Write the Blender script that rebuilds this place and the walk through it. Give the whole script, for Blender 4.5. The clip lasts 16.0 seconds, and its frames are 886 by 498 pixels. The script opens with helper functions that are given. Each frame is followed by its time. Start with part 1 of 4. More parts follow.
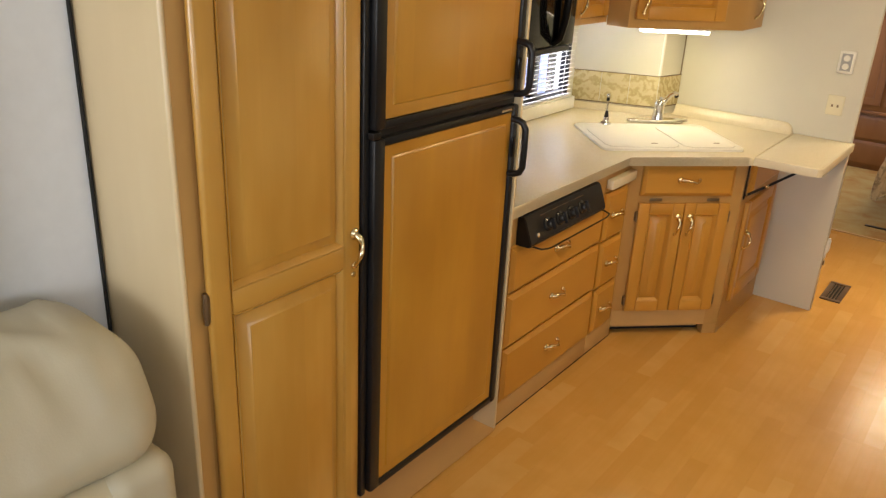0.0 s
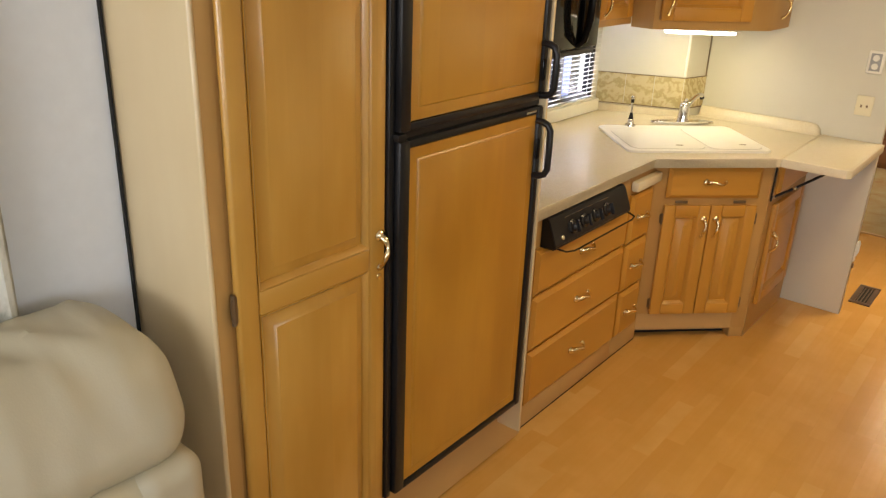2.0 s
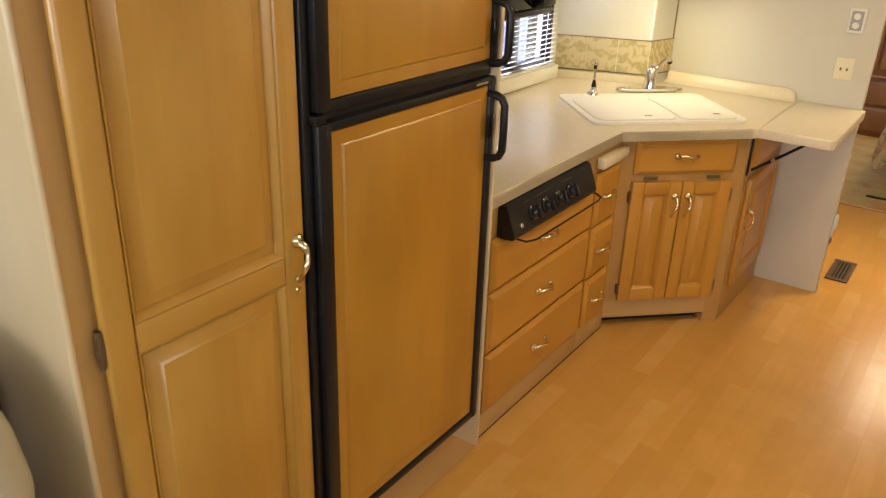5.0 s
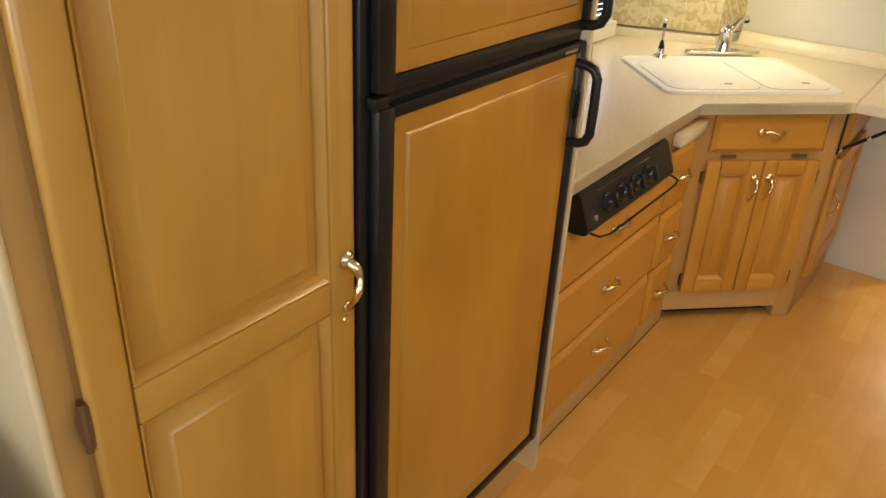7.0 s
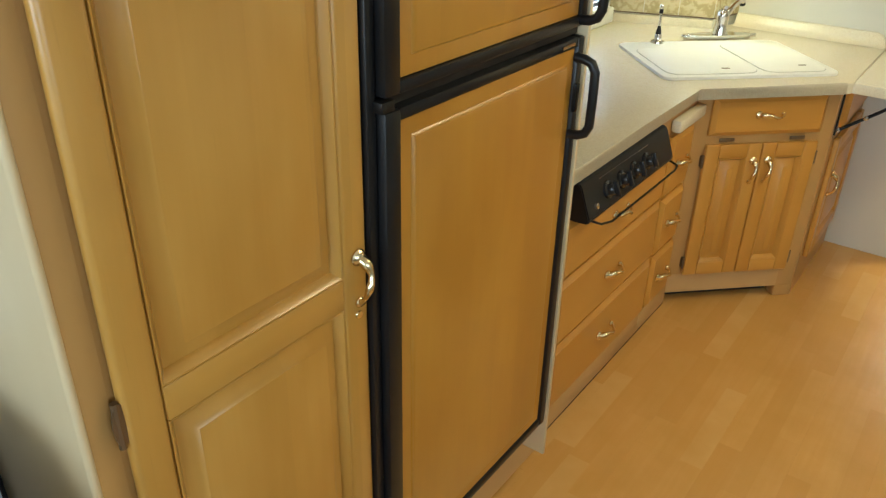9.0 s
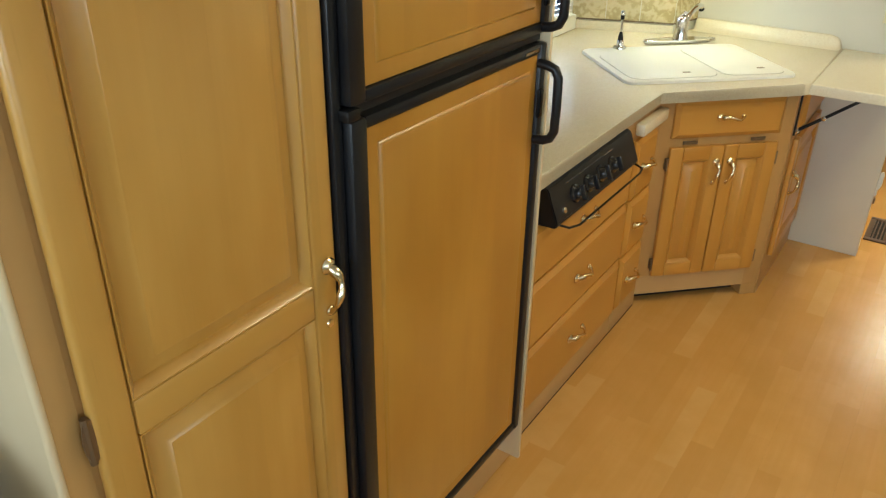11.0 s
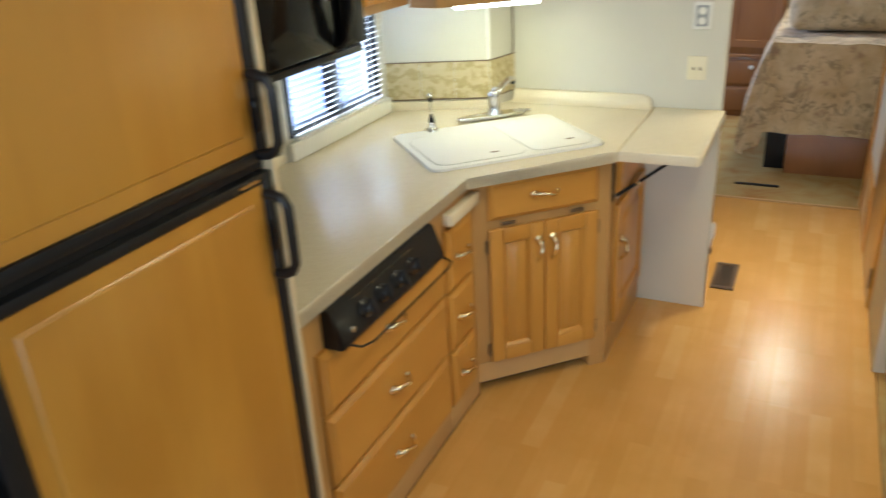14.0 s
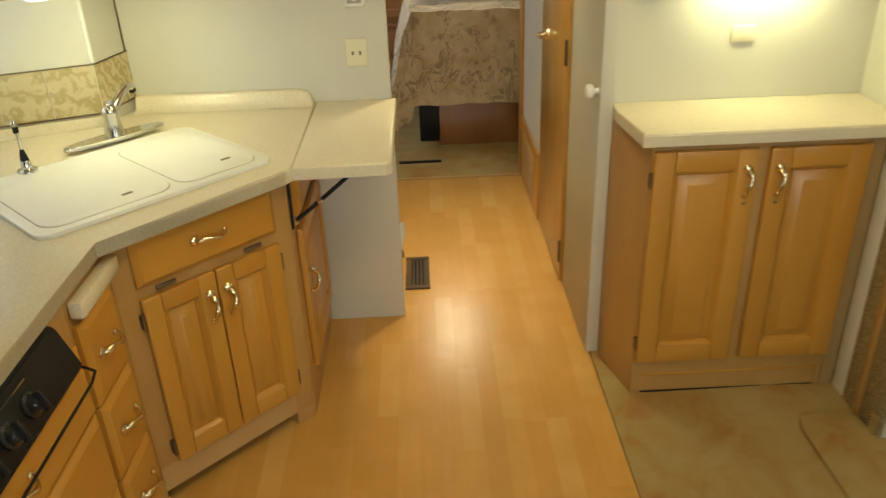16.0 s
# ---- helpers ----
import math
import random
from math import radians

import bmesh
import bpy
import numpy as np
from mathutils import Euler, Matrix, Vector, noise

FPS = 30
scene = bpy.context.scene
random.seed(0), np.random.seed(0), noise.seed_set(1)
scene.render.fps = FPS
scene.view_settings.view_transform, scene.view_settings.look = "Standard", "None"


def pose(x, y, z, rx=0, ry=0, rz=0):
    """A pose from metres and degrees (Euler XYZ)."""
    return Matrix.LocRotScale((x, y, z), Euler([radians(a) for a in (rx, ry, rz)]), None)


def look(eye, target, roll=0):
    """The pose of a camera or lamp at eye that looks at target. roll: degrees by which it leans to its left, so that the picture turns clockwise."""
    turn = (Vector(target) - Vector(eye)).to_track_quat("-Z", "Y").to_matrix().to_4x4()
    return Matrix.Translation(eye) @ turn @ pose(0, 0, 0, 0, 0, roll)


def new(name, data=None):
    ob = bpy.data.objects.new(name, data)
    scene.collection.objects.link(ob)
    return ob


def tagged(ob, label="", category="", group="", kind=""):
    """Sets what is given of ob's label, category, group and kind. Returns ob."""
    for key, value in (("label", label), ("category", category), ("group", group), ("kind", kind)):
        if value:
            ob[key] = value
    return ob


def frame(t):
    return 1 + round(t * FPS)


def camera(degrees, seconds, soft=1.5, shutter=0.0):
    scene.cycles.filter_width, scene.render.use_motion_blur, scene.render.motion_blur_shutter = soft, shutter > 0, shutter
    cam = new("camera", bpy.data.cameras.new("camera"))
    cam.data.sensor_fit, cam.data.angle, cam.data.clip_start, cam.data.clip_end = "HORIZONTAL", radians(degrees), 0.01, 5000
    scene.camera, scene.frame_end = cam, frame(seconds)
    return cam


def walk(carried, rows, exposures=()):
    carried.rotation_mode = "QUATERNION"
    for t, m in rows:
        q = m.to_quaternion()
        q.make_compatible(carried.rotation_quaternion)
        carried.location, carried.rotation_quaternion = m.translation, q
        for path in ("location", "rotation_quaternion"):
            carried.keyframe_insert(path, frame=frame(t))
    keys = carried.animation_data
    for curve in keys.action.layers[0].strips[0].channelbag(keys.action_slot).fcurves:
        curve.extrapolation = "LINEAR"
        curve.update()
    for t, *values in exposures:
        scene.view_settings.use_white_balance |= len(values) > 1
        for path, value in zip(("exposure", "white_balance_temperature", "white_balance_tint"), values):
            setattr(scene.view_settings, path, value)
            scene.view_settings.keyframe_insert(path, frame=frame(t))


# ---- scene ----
cam = camera(58.9, 16.0, soft=1.3, shutter=0.5)
PATH = [
    (0, (1.271, -2.094, 1.683), (0.178, -0.599, 0.927), 2.9),
    (0.5, (1.273, -2.093, 1.687), (0.162, -0.612, 0.931), 2.7),
    (1, (1.272, -2.097, 1.687), (0.149, -0.624, 0.934), 2.6),
    (1.5, (1.272, -2.103, 1.687), (0.139, -0.635, 0.937), 2.5),
    (2, (1.267, -2.1, 1.678), (0.127, -0.637, 0.929), 2.2),
    (2.5, (1.263, -2.101, 1.675), (0.131, -0.638, 0.916), 2.1),
    (3, (1.259, -2.089, 1.668), (0.142, -0.62, 0.897), 1.7),
    (3.5, (1.247, -2.055, 1.662), (0.152, -0.575, 0.88), 1.4),
    (4, (1.212, -1.983, 1.649), (0.133, -0.494, 0.863), 1.1),
    (6.5, (0.859, -1.594, 1.577), (-0.131, -0.11, 0.672), 3.4),
    (7, (0.79, -1.577, 1.567), (-0.234, -0.134, 0.635), 3.0),
    (7.5, (0.783, -1.58, 1.575), (-0.26, -0.161, 0.628), 2.3),
    (8, (0.789, -1.587, 1.584), (-0.253, -0.172, 0.628), 1.9),
    (8.5, (0.795, -1.597, 1.597), (-0.236, -0.182, 0.631), 1.7),
    (9, (0.804, -1.608, 1.601), (-0.216, -0.183, 0.637), 1.3),
    (11.5, (0.813, -1.614, 1.601), (-0.137, -0.121, 0.669), 0.6),
    (12, (0.81, -1.608, 1.602), (-0.122, -0.096, 0.683), 0.1),
    (12.5, (0.806, -1.585, 1.613), (-0.129, -0.063, 0.714), -0.8),
    (13, (0.802, -1.522, 1.605), (-0.145, 0.016, 0.746), -2.3),
    (13.5, (0.866, -1.399, 1.599), (-0.054, 0.174, 0.775), -3.6),
    (14, (0.987, -1.264, 1.661), (0.177, 0.372, 0.843), -3.2),
    (14.5, (1.088, -1.138, 1.656), (0.568, 0.603, 0.819), -3.1),
    (15, (0.983, -1.068, 1.645), (0.952, 0.736, 0.783), -0.0),
    (15.5, (0.799, -0.899, 1.654), (0.916, 0.885, 0.758), 0.7),
    (16, (0.777, -0.715, 1.609), (0.806, 1.063, 0.693), -2.2),
]
walk(cam, [(t, look(eye, target, roll)) for t, eye, target, roll in PATH], [(0, -0.11, 6900, 15), (4.2, -0.11, 7000, 16), (6.8, -0.1, 7000, 16), (7.6, -0.07, 6150, 4), (9, -0.02, 5650, 0), (12, -0.03, 5650, 2), (13.2, -0.1, 5500, 3), (14, -0.01, 5400, 4), (15, -0.25, 5850, 2), (16, -0.32, 6650, -3)])

# ---- world and light ----
world = bpy.data.worlds.new("sky")
scene.world = world
world.use_nodes = True
wn = world.node_tree
sky = wn.nodes.new("ShaderNodeTexSky")
sky.sky_type, sky.sun_disc = "NISHITA", False
sky.sun_elevation, sky.sun_rotation = radians(40), radians(200)
wn.nodes["Background"].inputs["Strength"].default_value = 0.12
wn.links.new(sky.outputs[0], wn.nodes["Background"].inputs[0])


def lamp(name, kind, m, power, colour, **more):
    data = bpy.data.lights.new(name, kind)
    data.energy, data.color = power, colour
    if kind == "AREA":
        data.shape, data.size, data.size_y = "RECTANGLE", more["size"], more["size_y"]
        if "spread" in more:
            data.spread = radians(more["spread"])
    else:
        data.shadow_soft_size = more["size"]
    ob = new(name, data)
    ob.matrix_world = m
    return ob


DAY, WARM = (0.86, 0.93, 1.0), (1.0, 0.78, 0.42)
# daylight through the windscreen, the long side window and the galley window
lamp("windscreen_daylight", "AREA", look((1.0, -4.22, 1.55), (0.9, 0, 1.3)), 66, DAY, size=2.2, size_y=0.9)
lamp("side_window_daylight", "AREA", look((2.72, -2.0, 1.4), (0, -1.6, 1.1)), 15, DAY, size=2.0, size_y=0.75)
lamp("galley_window_daylight", "AREA", look((-1.15, 1.15, 1.85), (0.1, 1.05, 0.86)), 125, (0.76, 0.83, 1.0), size=0.8, size_y=0.4)
# lamps
lamp("tube_light", "AREA", look((-0.085, 1.442, 1.29), (-0.12, 1.50, 0.9)), 1.75, (1.0, 0.92, 0.46), size=0.3, size_y=0.04)
lamp("nook_tube_light", "AREA", look((1.75, 1.545, 1.262), (1.75, 1.575, 1.2)), 2.0, (1.0, 0.91, 0.46), size=0.3, size_y=0.04)
lamp("hall_light", "AREA", look((0.93, 2.2, 2.015), (0.93, 2.2, 0)), 5.2, (1.0, 0.82, 0.5), size=0.12, size_y=0.12, spread=75)
# two warm fill lamps added over the cabin, at assumed places out of view
lamp("cabin_light_front", "AREA", look((1.05, 0.1, 2.015), (1.05, 0.1, 0)), 11, WARM, size=0.3, size_y=0.3)
lamp("cabin_light_rear", "AREA", look((1.0, 0.95, 2.015), (1.0, 0.95, 0)), 5.6, WARM, size=0.3, size_y=0.3)
lamp("bedroom_window_daylight", "AREA", look((-0.6, 4.35, 1.3), (0.9, 4.0, 0.6)), 16, (0.72, 0.76, 1.0), size=0.9, size_y=0.6)
lamp("bedroom_light", "AREA", look((0.95, 4.8, 2.015), (0.95, 4.8, 0)), 15, (1.0, 0.86, 0.62), size=0.3, size_y=0.3)


# ---- materials ----
class Mat:
    """A Principled material and shorthand for its node tree."""

    def __init__(self, name, rough=0.5, metal=0.0, colour=(0.5, 0.5, 0.5)):
        self.m = bpy.data.materials.new(name)
        self.m.use_nodes = True
        self.t = self.m.node_tree
        self.p = self.t.nodes["Principled BSDF"]
        self.put(Roughness=rough, Metallic=metal)
        self.p.inputs["Base Color"].default_value = (*colour, 1)

    def put(self, **values):
        for k, v in values.items():
            self.p.inputs[k.replace("_", " ")].default_value = v

    def node(self, kind, **values):
        n = self.t.nodes.new("ShaderNode" + kind)
        for k, v in values.items():
            n.inputs[k.replace("_", " ")].default_value = v
        return n

    def link(self, a, b):
        self.t.links.new(a, b)

    def coords(self, scale=(1, 1, 1), shift=0.0):
        tc, mp = self.node("TexCoord"), self.node("Mapping")
        mp.inputs["Scale"].default_value = scale
        src = tc.outputs["Object"]
        if shift:
            oi = self.node("ObjectInfo")
            mul = self.node("VectorMath")
            mul.operation = "MULTIPLY_ADD"
            mul.inputs[1].default_value = (shift, shift * 0.7, shift * 1.3)
            self.link(oi.outputs["Random"], mul.inputs[0])
            self.link(src, mul.inputs[2])
            src = mul.outputs[0]
        self.link(src, mp.inputs["Vector"])
        return mp.outputs[0]

    def noise(self, vec, scale, detail=4, rough=0.55, distortion=0.0):
        n = self.node("TexNoise", Scale=scale, Detail=detail, Roughness=rough, Distortion=distortion)
        self.link(vec, n.inputs["Vector"])
        return n.outputs["Fac"]

    def ramp(self, fac, stops):
        r = self.node("ValToRGB")
        e = r.color_ramp.elements
        while len(e) < len(stops):
            e.new(0.5)
        for el, (pos, c) in zip(e, stops):
            el.position, el.color = pos, (*c, 1)
        self.link(fac, r.inputs[0])
        return r.outputs[0]

    def mix(self, fac, a, b, mode="MIX"):
        n = self.node("MixRGB")
        n.blend_type = mode
        for i, v in enumerate((fac, a, b)):
            if isinstance(v, (int, float)):
                n.inputs[i].default_value = v
            elif isinstance(v, tuple):
                n.inputs[i].default_value = (*v, 1)
            else:
                self.link(v, n.inputs[i])
        return n.outputs[0]

    def math(self, op, a, b):
        n = self.node("Math")
        n.operation = op
        for i, v in enumerate((a, b)):
            if isinstance(v, (int, float)):
                n.inputs[i].default_value = v
            else:
                self.link(v, n.inputs[i])
        return n.outputs[0]

    def colour(self, c):
        self.link(c, self.p.inputs["Base Color"])

    def rough(self, fac, low, high):
        n = self.node("MapRange")
        n.inputs["To Min"].default_value, n.inputs["To Max"].default_value = low, high
        self.link(fac, n.inputs["Value"])
        self.link(n.outputs[0], self.p.inputs["Roughness"])

    def bump(self, height, strength=0.2, distance=0.002):
        n = self.node("Bump", Strength=strength, Distance=distance)
        self.link(height, n.inputs["Height"])
        self.link(n.outputs[0], self.p.inputs["Normal"])


def wood(name, light, dark, axis="z", rough=(0.22, 0.28), coat=0.75, tint=0.12, boards=0.13, figure=0.26):
    """Clear-finished maple: long faint grain along one axis, blotches, small flecks and a tint that differs from piece to piece."""
    m = Mat(name)
    long, cross = 0.9, 22
    scale = {"x": (long, cross, cross), "y": (cross, long, cross), "z": (cross, cross, long)}[axis]
    blot = {"x": (1.3, 3.6, 3.6), "y": (3.6, 1.3, 3.6), "z": (3.6, 3.6, 1.3)}[axis]
    grain = m.noise(m.coords(scale, 9), 2.2, 6, 0.6)
    wide = m.noise(m.coords(blot, 5), 1.5, 3, 0.5)
    fac = m.math("ADD", m.math("MULTIPLY", grain, 0.12), m.math("MULTIPLY", wide, 0.88))
    mid = tuple((a + b) / 2 for a, b in zip(light, dark))
    c = m.ramp(fac, [(0.5 - figure, dark), (0.5, mid), (0.5 + figure, light)])
    fleck = m.noise(m.coords(tuple(s * 1.2 for s in scale), 3), 5, 2, 0.5)
    c = m.mix(m.ramp(fleck, [(0.7, (0, 0, 0)), (0.82, (0.25, 0.25, 0.25))]), c, tuple(v * 0.55 for v in dark))
    if axis == "z":
        sep = m.node("SeparateXYZ")
        m.link(m.coords((1, 1, 1), 7), sep.inputs[0])
        board = m.node("TexWhiteNoise")
        board.noise_dimensions = "1D"
        m.link(m.math("SNAP", sep.outputs["X"], 0.088), board.inputs["W"])
        c = m.mix(m.math("MULTIPLY", board.outputs["Value"], boards), c, tuple(v * 0.74 for v in mid))
    oi = m.node("ObjectInfo")
    c = m.mix(m.math("MULTIPLY", oi.outputs["Random"], tint * 2), c, tuple(v * 0.72 for v in mid))
    m.colour(c)
    m.rough(wide, *rough)
    m.bump(grain, 0.06, 0.001)
    m.put(Coat_Weight=coat, Coat_Roughness=0.3)
    return m.m


LIGHT, DARK = (0.60, 0.307, 0.054), (0.475, 0.213, 0.029)
WOOD_V = wood("maple_upright", LIGHT, DARK, "z", (0.28, 0.38), coat=0.25)
WOOD_H = wood("maple_level", LIGHT, DARK, "x", (0.28, 0.38), coat=0.25)
PALE = (0.62, 0.348, 0.076), (0.47, 0.236, 0.036)
PANTRY_V = wood("pale_honey_upright", *PALE, "z", coat=0.6, boards=0.42, figure=0.12)
PANTRY_H = wood("pale_honey_level", *PALE, "x")
WOOD_FRIDGE = wood("maple_deep_honey", (0.53, 0.27, 0.036), (0.39, 0.174, 0.018), "z", (0.26, 0.34), coat=0.4, boards=0.3, figure=0.15)
WOOD_SIDE = wood("maple_veneer_pale", (0.71, 0.575, 0.35), (0.61, 0.47, 0.265), "z", (0.3, 0.4), 0.2, 0.05)
WOOD_FRAME = wood("maple_face_frame", (0.53, 0.315, 0.105), (0.40, 0.215, 0.06), "z", (0.35, 0.5), 0.2, 0.05)
WOOD_FILLER = wood("dull_brown_filler", (0.40, 0.27, 0.11), (0.31, 0.2, 0.075), "z", (0.5, 0.6), 0.0, 0.03)
WOOD_BED = wood("cherry_bedroom", (0.34, 0.15, 0.05), (0.2, 0.075, 0.022), "z")


def plain(name, colour, rough, metal=0.0, vary=0.12, scale=14, bump=0.0, bump_scale=220, coat=0.0):
    """Paint, plastic, leather or metal with faint mottling and fine relief."""
    m = Mat(name, rough, metal)
    v = m.coords()
    n = m.noise(v, scale, 5)
    m.colour(m.mix(n, tuple(c * (1 - vary) for c in colour), tuple(min(1, c * (1 + vary)) for c in colour)))
    m.rough(n, max(0.02, rough * 0.8), min(1, rough * 1.2))
    if bump:
        m.bump(m.noise(v, bump_scale, 3), bump, 0.001)
    m.put(Coat_Weight=coat)
    return m.m


WALL = plain("wall_board_white", (0.605, 0.585, 0.505), 0.55, vary=0.05, scale=5, bump=0.12, bump_scale=160)
WALL_GREY = plain("wall_board_grey", (0.72, 0.745, 0.77), 0.6, vary=0.06, scale=25, bump=0.15, bump_scale=130)
CEILING = plain("ceiling_fabric", (0.75, 0.73, 0.68), 0.8, vary=0.04, bump=0.2)
WHITE = plain("white_plastic", (0.78, 0.77, 0.72), 0.4, vary=0.03)
IVORY = plain("ivory_plastic", (0.74, 0.68, 0.50), 0.4, vary=0.03)
SINK = plain("white_acrylic", (0.80, 0.785, 0.72), 0.42, vary=0.03)
BLACK = plain("black_plastic", (0.010, 0.010, 0.011), 0.32, vary=0.3, bump=0.1, bump_scale=300)
BLACK_GLOSS = plain("black_glass", (0.008, 0.008, 0.009), 0.08, vary=0.1)
KNOB = plain("glossy_black_knob", (0.018, 0.018, 0.02), 0.22, vary=0.2)
IRON = plain("black_iron", (0.015, 0.014, 0.014), 0.45, metal=0.6)
for dark in (BLACK, BLACK_GLOSS):
    dark.node_tree.nodes["Principled BSDF"].inputs["Specular IOR Level"].default_value = 0.3 if dark is BLACK else 0.16
CHROME = plain("chrome", (0.75, 0.74, 0.72), 0.12, metal=1.0, vary=0.05)
BRASS = plain("polished_brass", (0.78, 0.66, 0.42), 0.2, metal=1.0, vary=0.12, scale=60)
BRONZE = plain("bronze_hinge", (0.22, 0.16, 0.10), 0.4, metal=0.8)
BROWN_METAL = plain("brown_register", (0.085, 0.045, 0.02), 0.5, metal=0.0)
# near-black for real gaps and for shade painted along cabinet feet
DARK_GAP_SHADE = plain("dark_gap_shade", (0.01, 0.009, 0.008), 0.9)
LEATHER = plain("cream_leather", (0.47, 0.425, 0.30), 0.4, vary=0.05, scale=6, bump=0.25, bump_scale=260)
GROOVE = plain("grey_groove", (0.42, 0.40, 0.36), 0.5)
KICK = plain("pale_kick_board", (0.50, 0.31, 0.12), 0.5, vary=0.1, scale=9, bump=0.08)


def counter_material():
    m = Mat("speckled_laminate", 0.3)
    v = m.coords()
    fine = m.noise(v, 330, 3, 0.7)
    grit = m.noise(v, 170, 2, 0.6)
    soft = m.noise(v, 45, 3, 0.5)
    c = m.ramp(fine, [(0.33, (0.63, 0.54, 0.375)), (0.45, (0.72, 0.65, 0.49)), (0.62, (0.76, 0.70, 0.54)), (0.72, (0.80, 0.75, 0.62))])
    c = m.mix(m.ramp(grit, [(0.34, (0.35, 0.35, 0.35)), (0.56, (0, 0, 0))]), c, (0.58, 0.49, 0.34))
    c = m.mix(m.math("MULTIPLY", soft, 0.25), c, (0.60, 0.51, 0.35))
    m.colour(c)
    m.rough(soft, 0.2, 0.28)
    return m.m


COUNTER = counter_material()


def floor_material():
    """Three-strip maple laminate: strips along y in short lengths, each with a tint of its own, and a satin finish."""
    m = Mat("maple_laminate_floor", 0.25)
    place = m.node("NewGeometry").outputs["Position"]
    sep = m.node("SeparateXYZ")
    m.link(place, sep.inputs[0])
    row = m.math("FLOOR", m.math("DIVIDE", m.math("ADD", sep.outputs["X"], 0.144), 0.066), 0.0)
    shift = m.node("TexWhiteNoise")
    shift.noise_dimensions = "1D"
    m.link(row, shift.inputs["W"])
    along = m.math("FLOOR", m.math("DIVIDE", m.math("ADD", sep.outputs["Y"], shift.outputs["Value"]), 0.41), 0.0)
    both = m.node("CombineXYZ")
    m.link(row, both.inputs[0])
    m.link(along, both.inputs[1])
    block = m.node("TexWhiteNoise")
    block.noise_dimensions = "2D"
    m.link(both.outputs[0], block.inputs["Vector"])
    st = m.node("Mapping")
    st.inputs["Scale"].default_value = (30, 1.6, 1)
    m.link(place, st.inputs["Vector"])
    grain = m.noise(st.outputs[0], 2.0, 5, 0.55)
    blot = m.noise(place, 6.0, 4, 0.55)
    c = m.ramp(grain, [(0.2, (0.61, 0.332, 0.087)), (0.8, (0.66, 0.373, 0.112))])
    c = m.mix(m.math("MULTIPLY", block.outputs["Value"], 0.5), c, (0.50, 0.252, 0.054))
    c = m.mix(m.math("MULTIPLY", m.math("GREATER_THAN", block.outputs["Value"], 0.86), 0.55), c, (0.70, 0.43, 0.15))
    c = m.mix(m.ramp(blot, [(0.35, (0, 0, 0)), (0.65, (0.45, 0.45, 0.45))]), c, (0.53, 0.283, 0.06))
    m.colour(c)
    m.rough(blot, 0.2, 0.28)
    m.put(Coat_Weight=0.1, Coat_Roughness=0.2)
    return m.m


FLOOR = floor_material()


def carpet_material():
    m = Mat("worn_tan_carpet", 0.95)
    v = m.coords()
    pile = m.noise(v, 420, 4, 0.7)
    soil = m.noise(v, 4.5, 5, 0.6, 0.5)
    c = m.ramp(soil, [(0.36, (0.42, 0.225, 0.07)), (0.47, (0.46, 0.31, 0.115)), (0.6, (0.49, 0.375, 0.16))])
    c = m.mix(m.math("MULTIPLY", pile, 0.5), c, (0.22, 0.15, 0.07))
    m.colour(c)
    m.bump(pile, 0.6, 0.004)
    m.put(Specular_IOR_Level=0.1)
    return m.m


CARPET = carpet_material()


def tweed_material():
    m = Mat("speckled_slide_trim", 0.85)
    v = m.coords()
    n = m.noise(v, 190, 4, 0.7)
    m.colour(m.ramp(n, [(0.36, (0.15, 0.105, 0.04)), (0.5, (0.29, 0.225, 0.105)), (0.64, (0.52, 0.45, 0.25))]))
    m.bump(n, 0.6, 0.003)
    return m.m


TWEED = tweed_material()


def scroll_material():
    """Printed border: ochre scrolls on cream."""
    m = Mat("scroll_border", 0.4)
    v = m.coords()
    warp = m.noise(v, 7, 2)
    w = m.node("TexWave", Scale=9.0, Distortion=8.0, Detail=3.0, Detail_Scale=3.0)
    w.wave_type = "RINGS"
    w.rings_direction = "SPHERICAL"
    m.link(v, w.inputs["Vector"])
    c = m.ramp(w.outputs["Fac"], [(0.15, (0.53, 0.47, 0.29)), (0.55, (0.46, 0.39, 0.21)), (0.95, (0.33, 0.26, 0.11))])
    c = m.mix(m.math("MULTIPLY", warp, 0.6), c, (0.58, 0.48, 0.28))
    m.colour(c)
    return m.m


SCROLL = scroll_material()


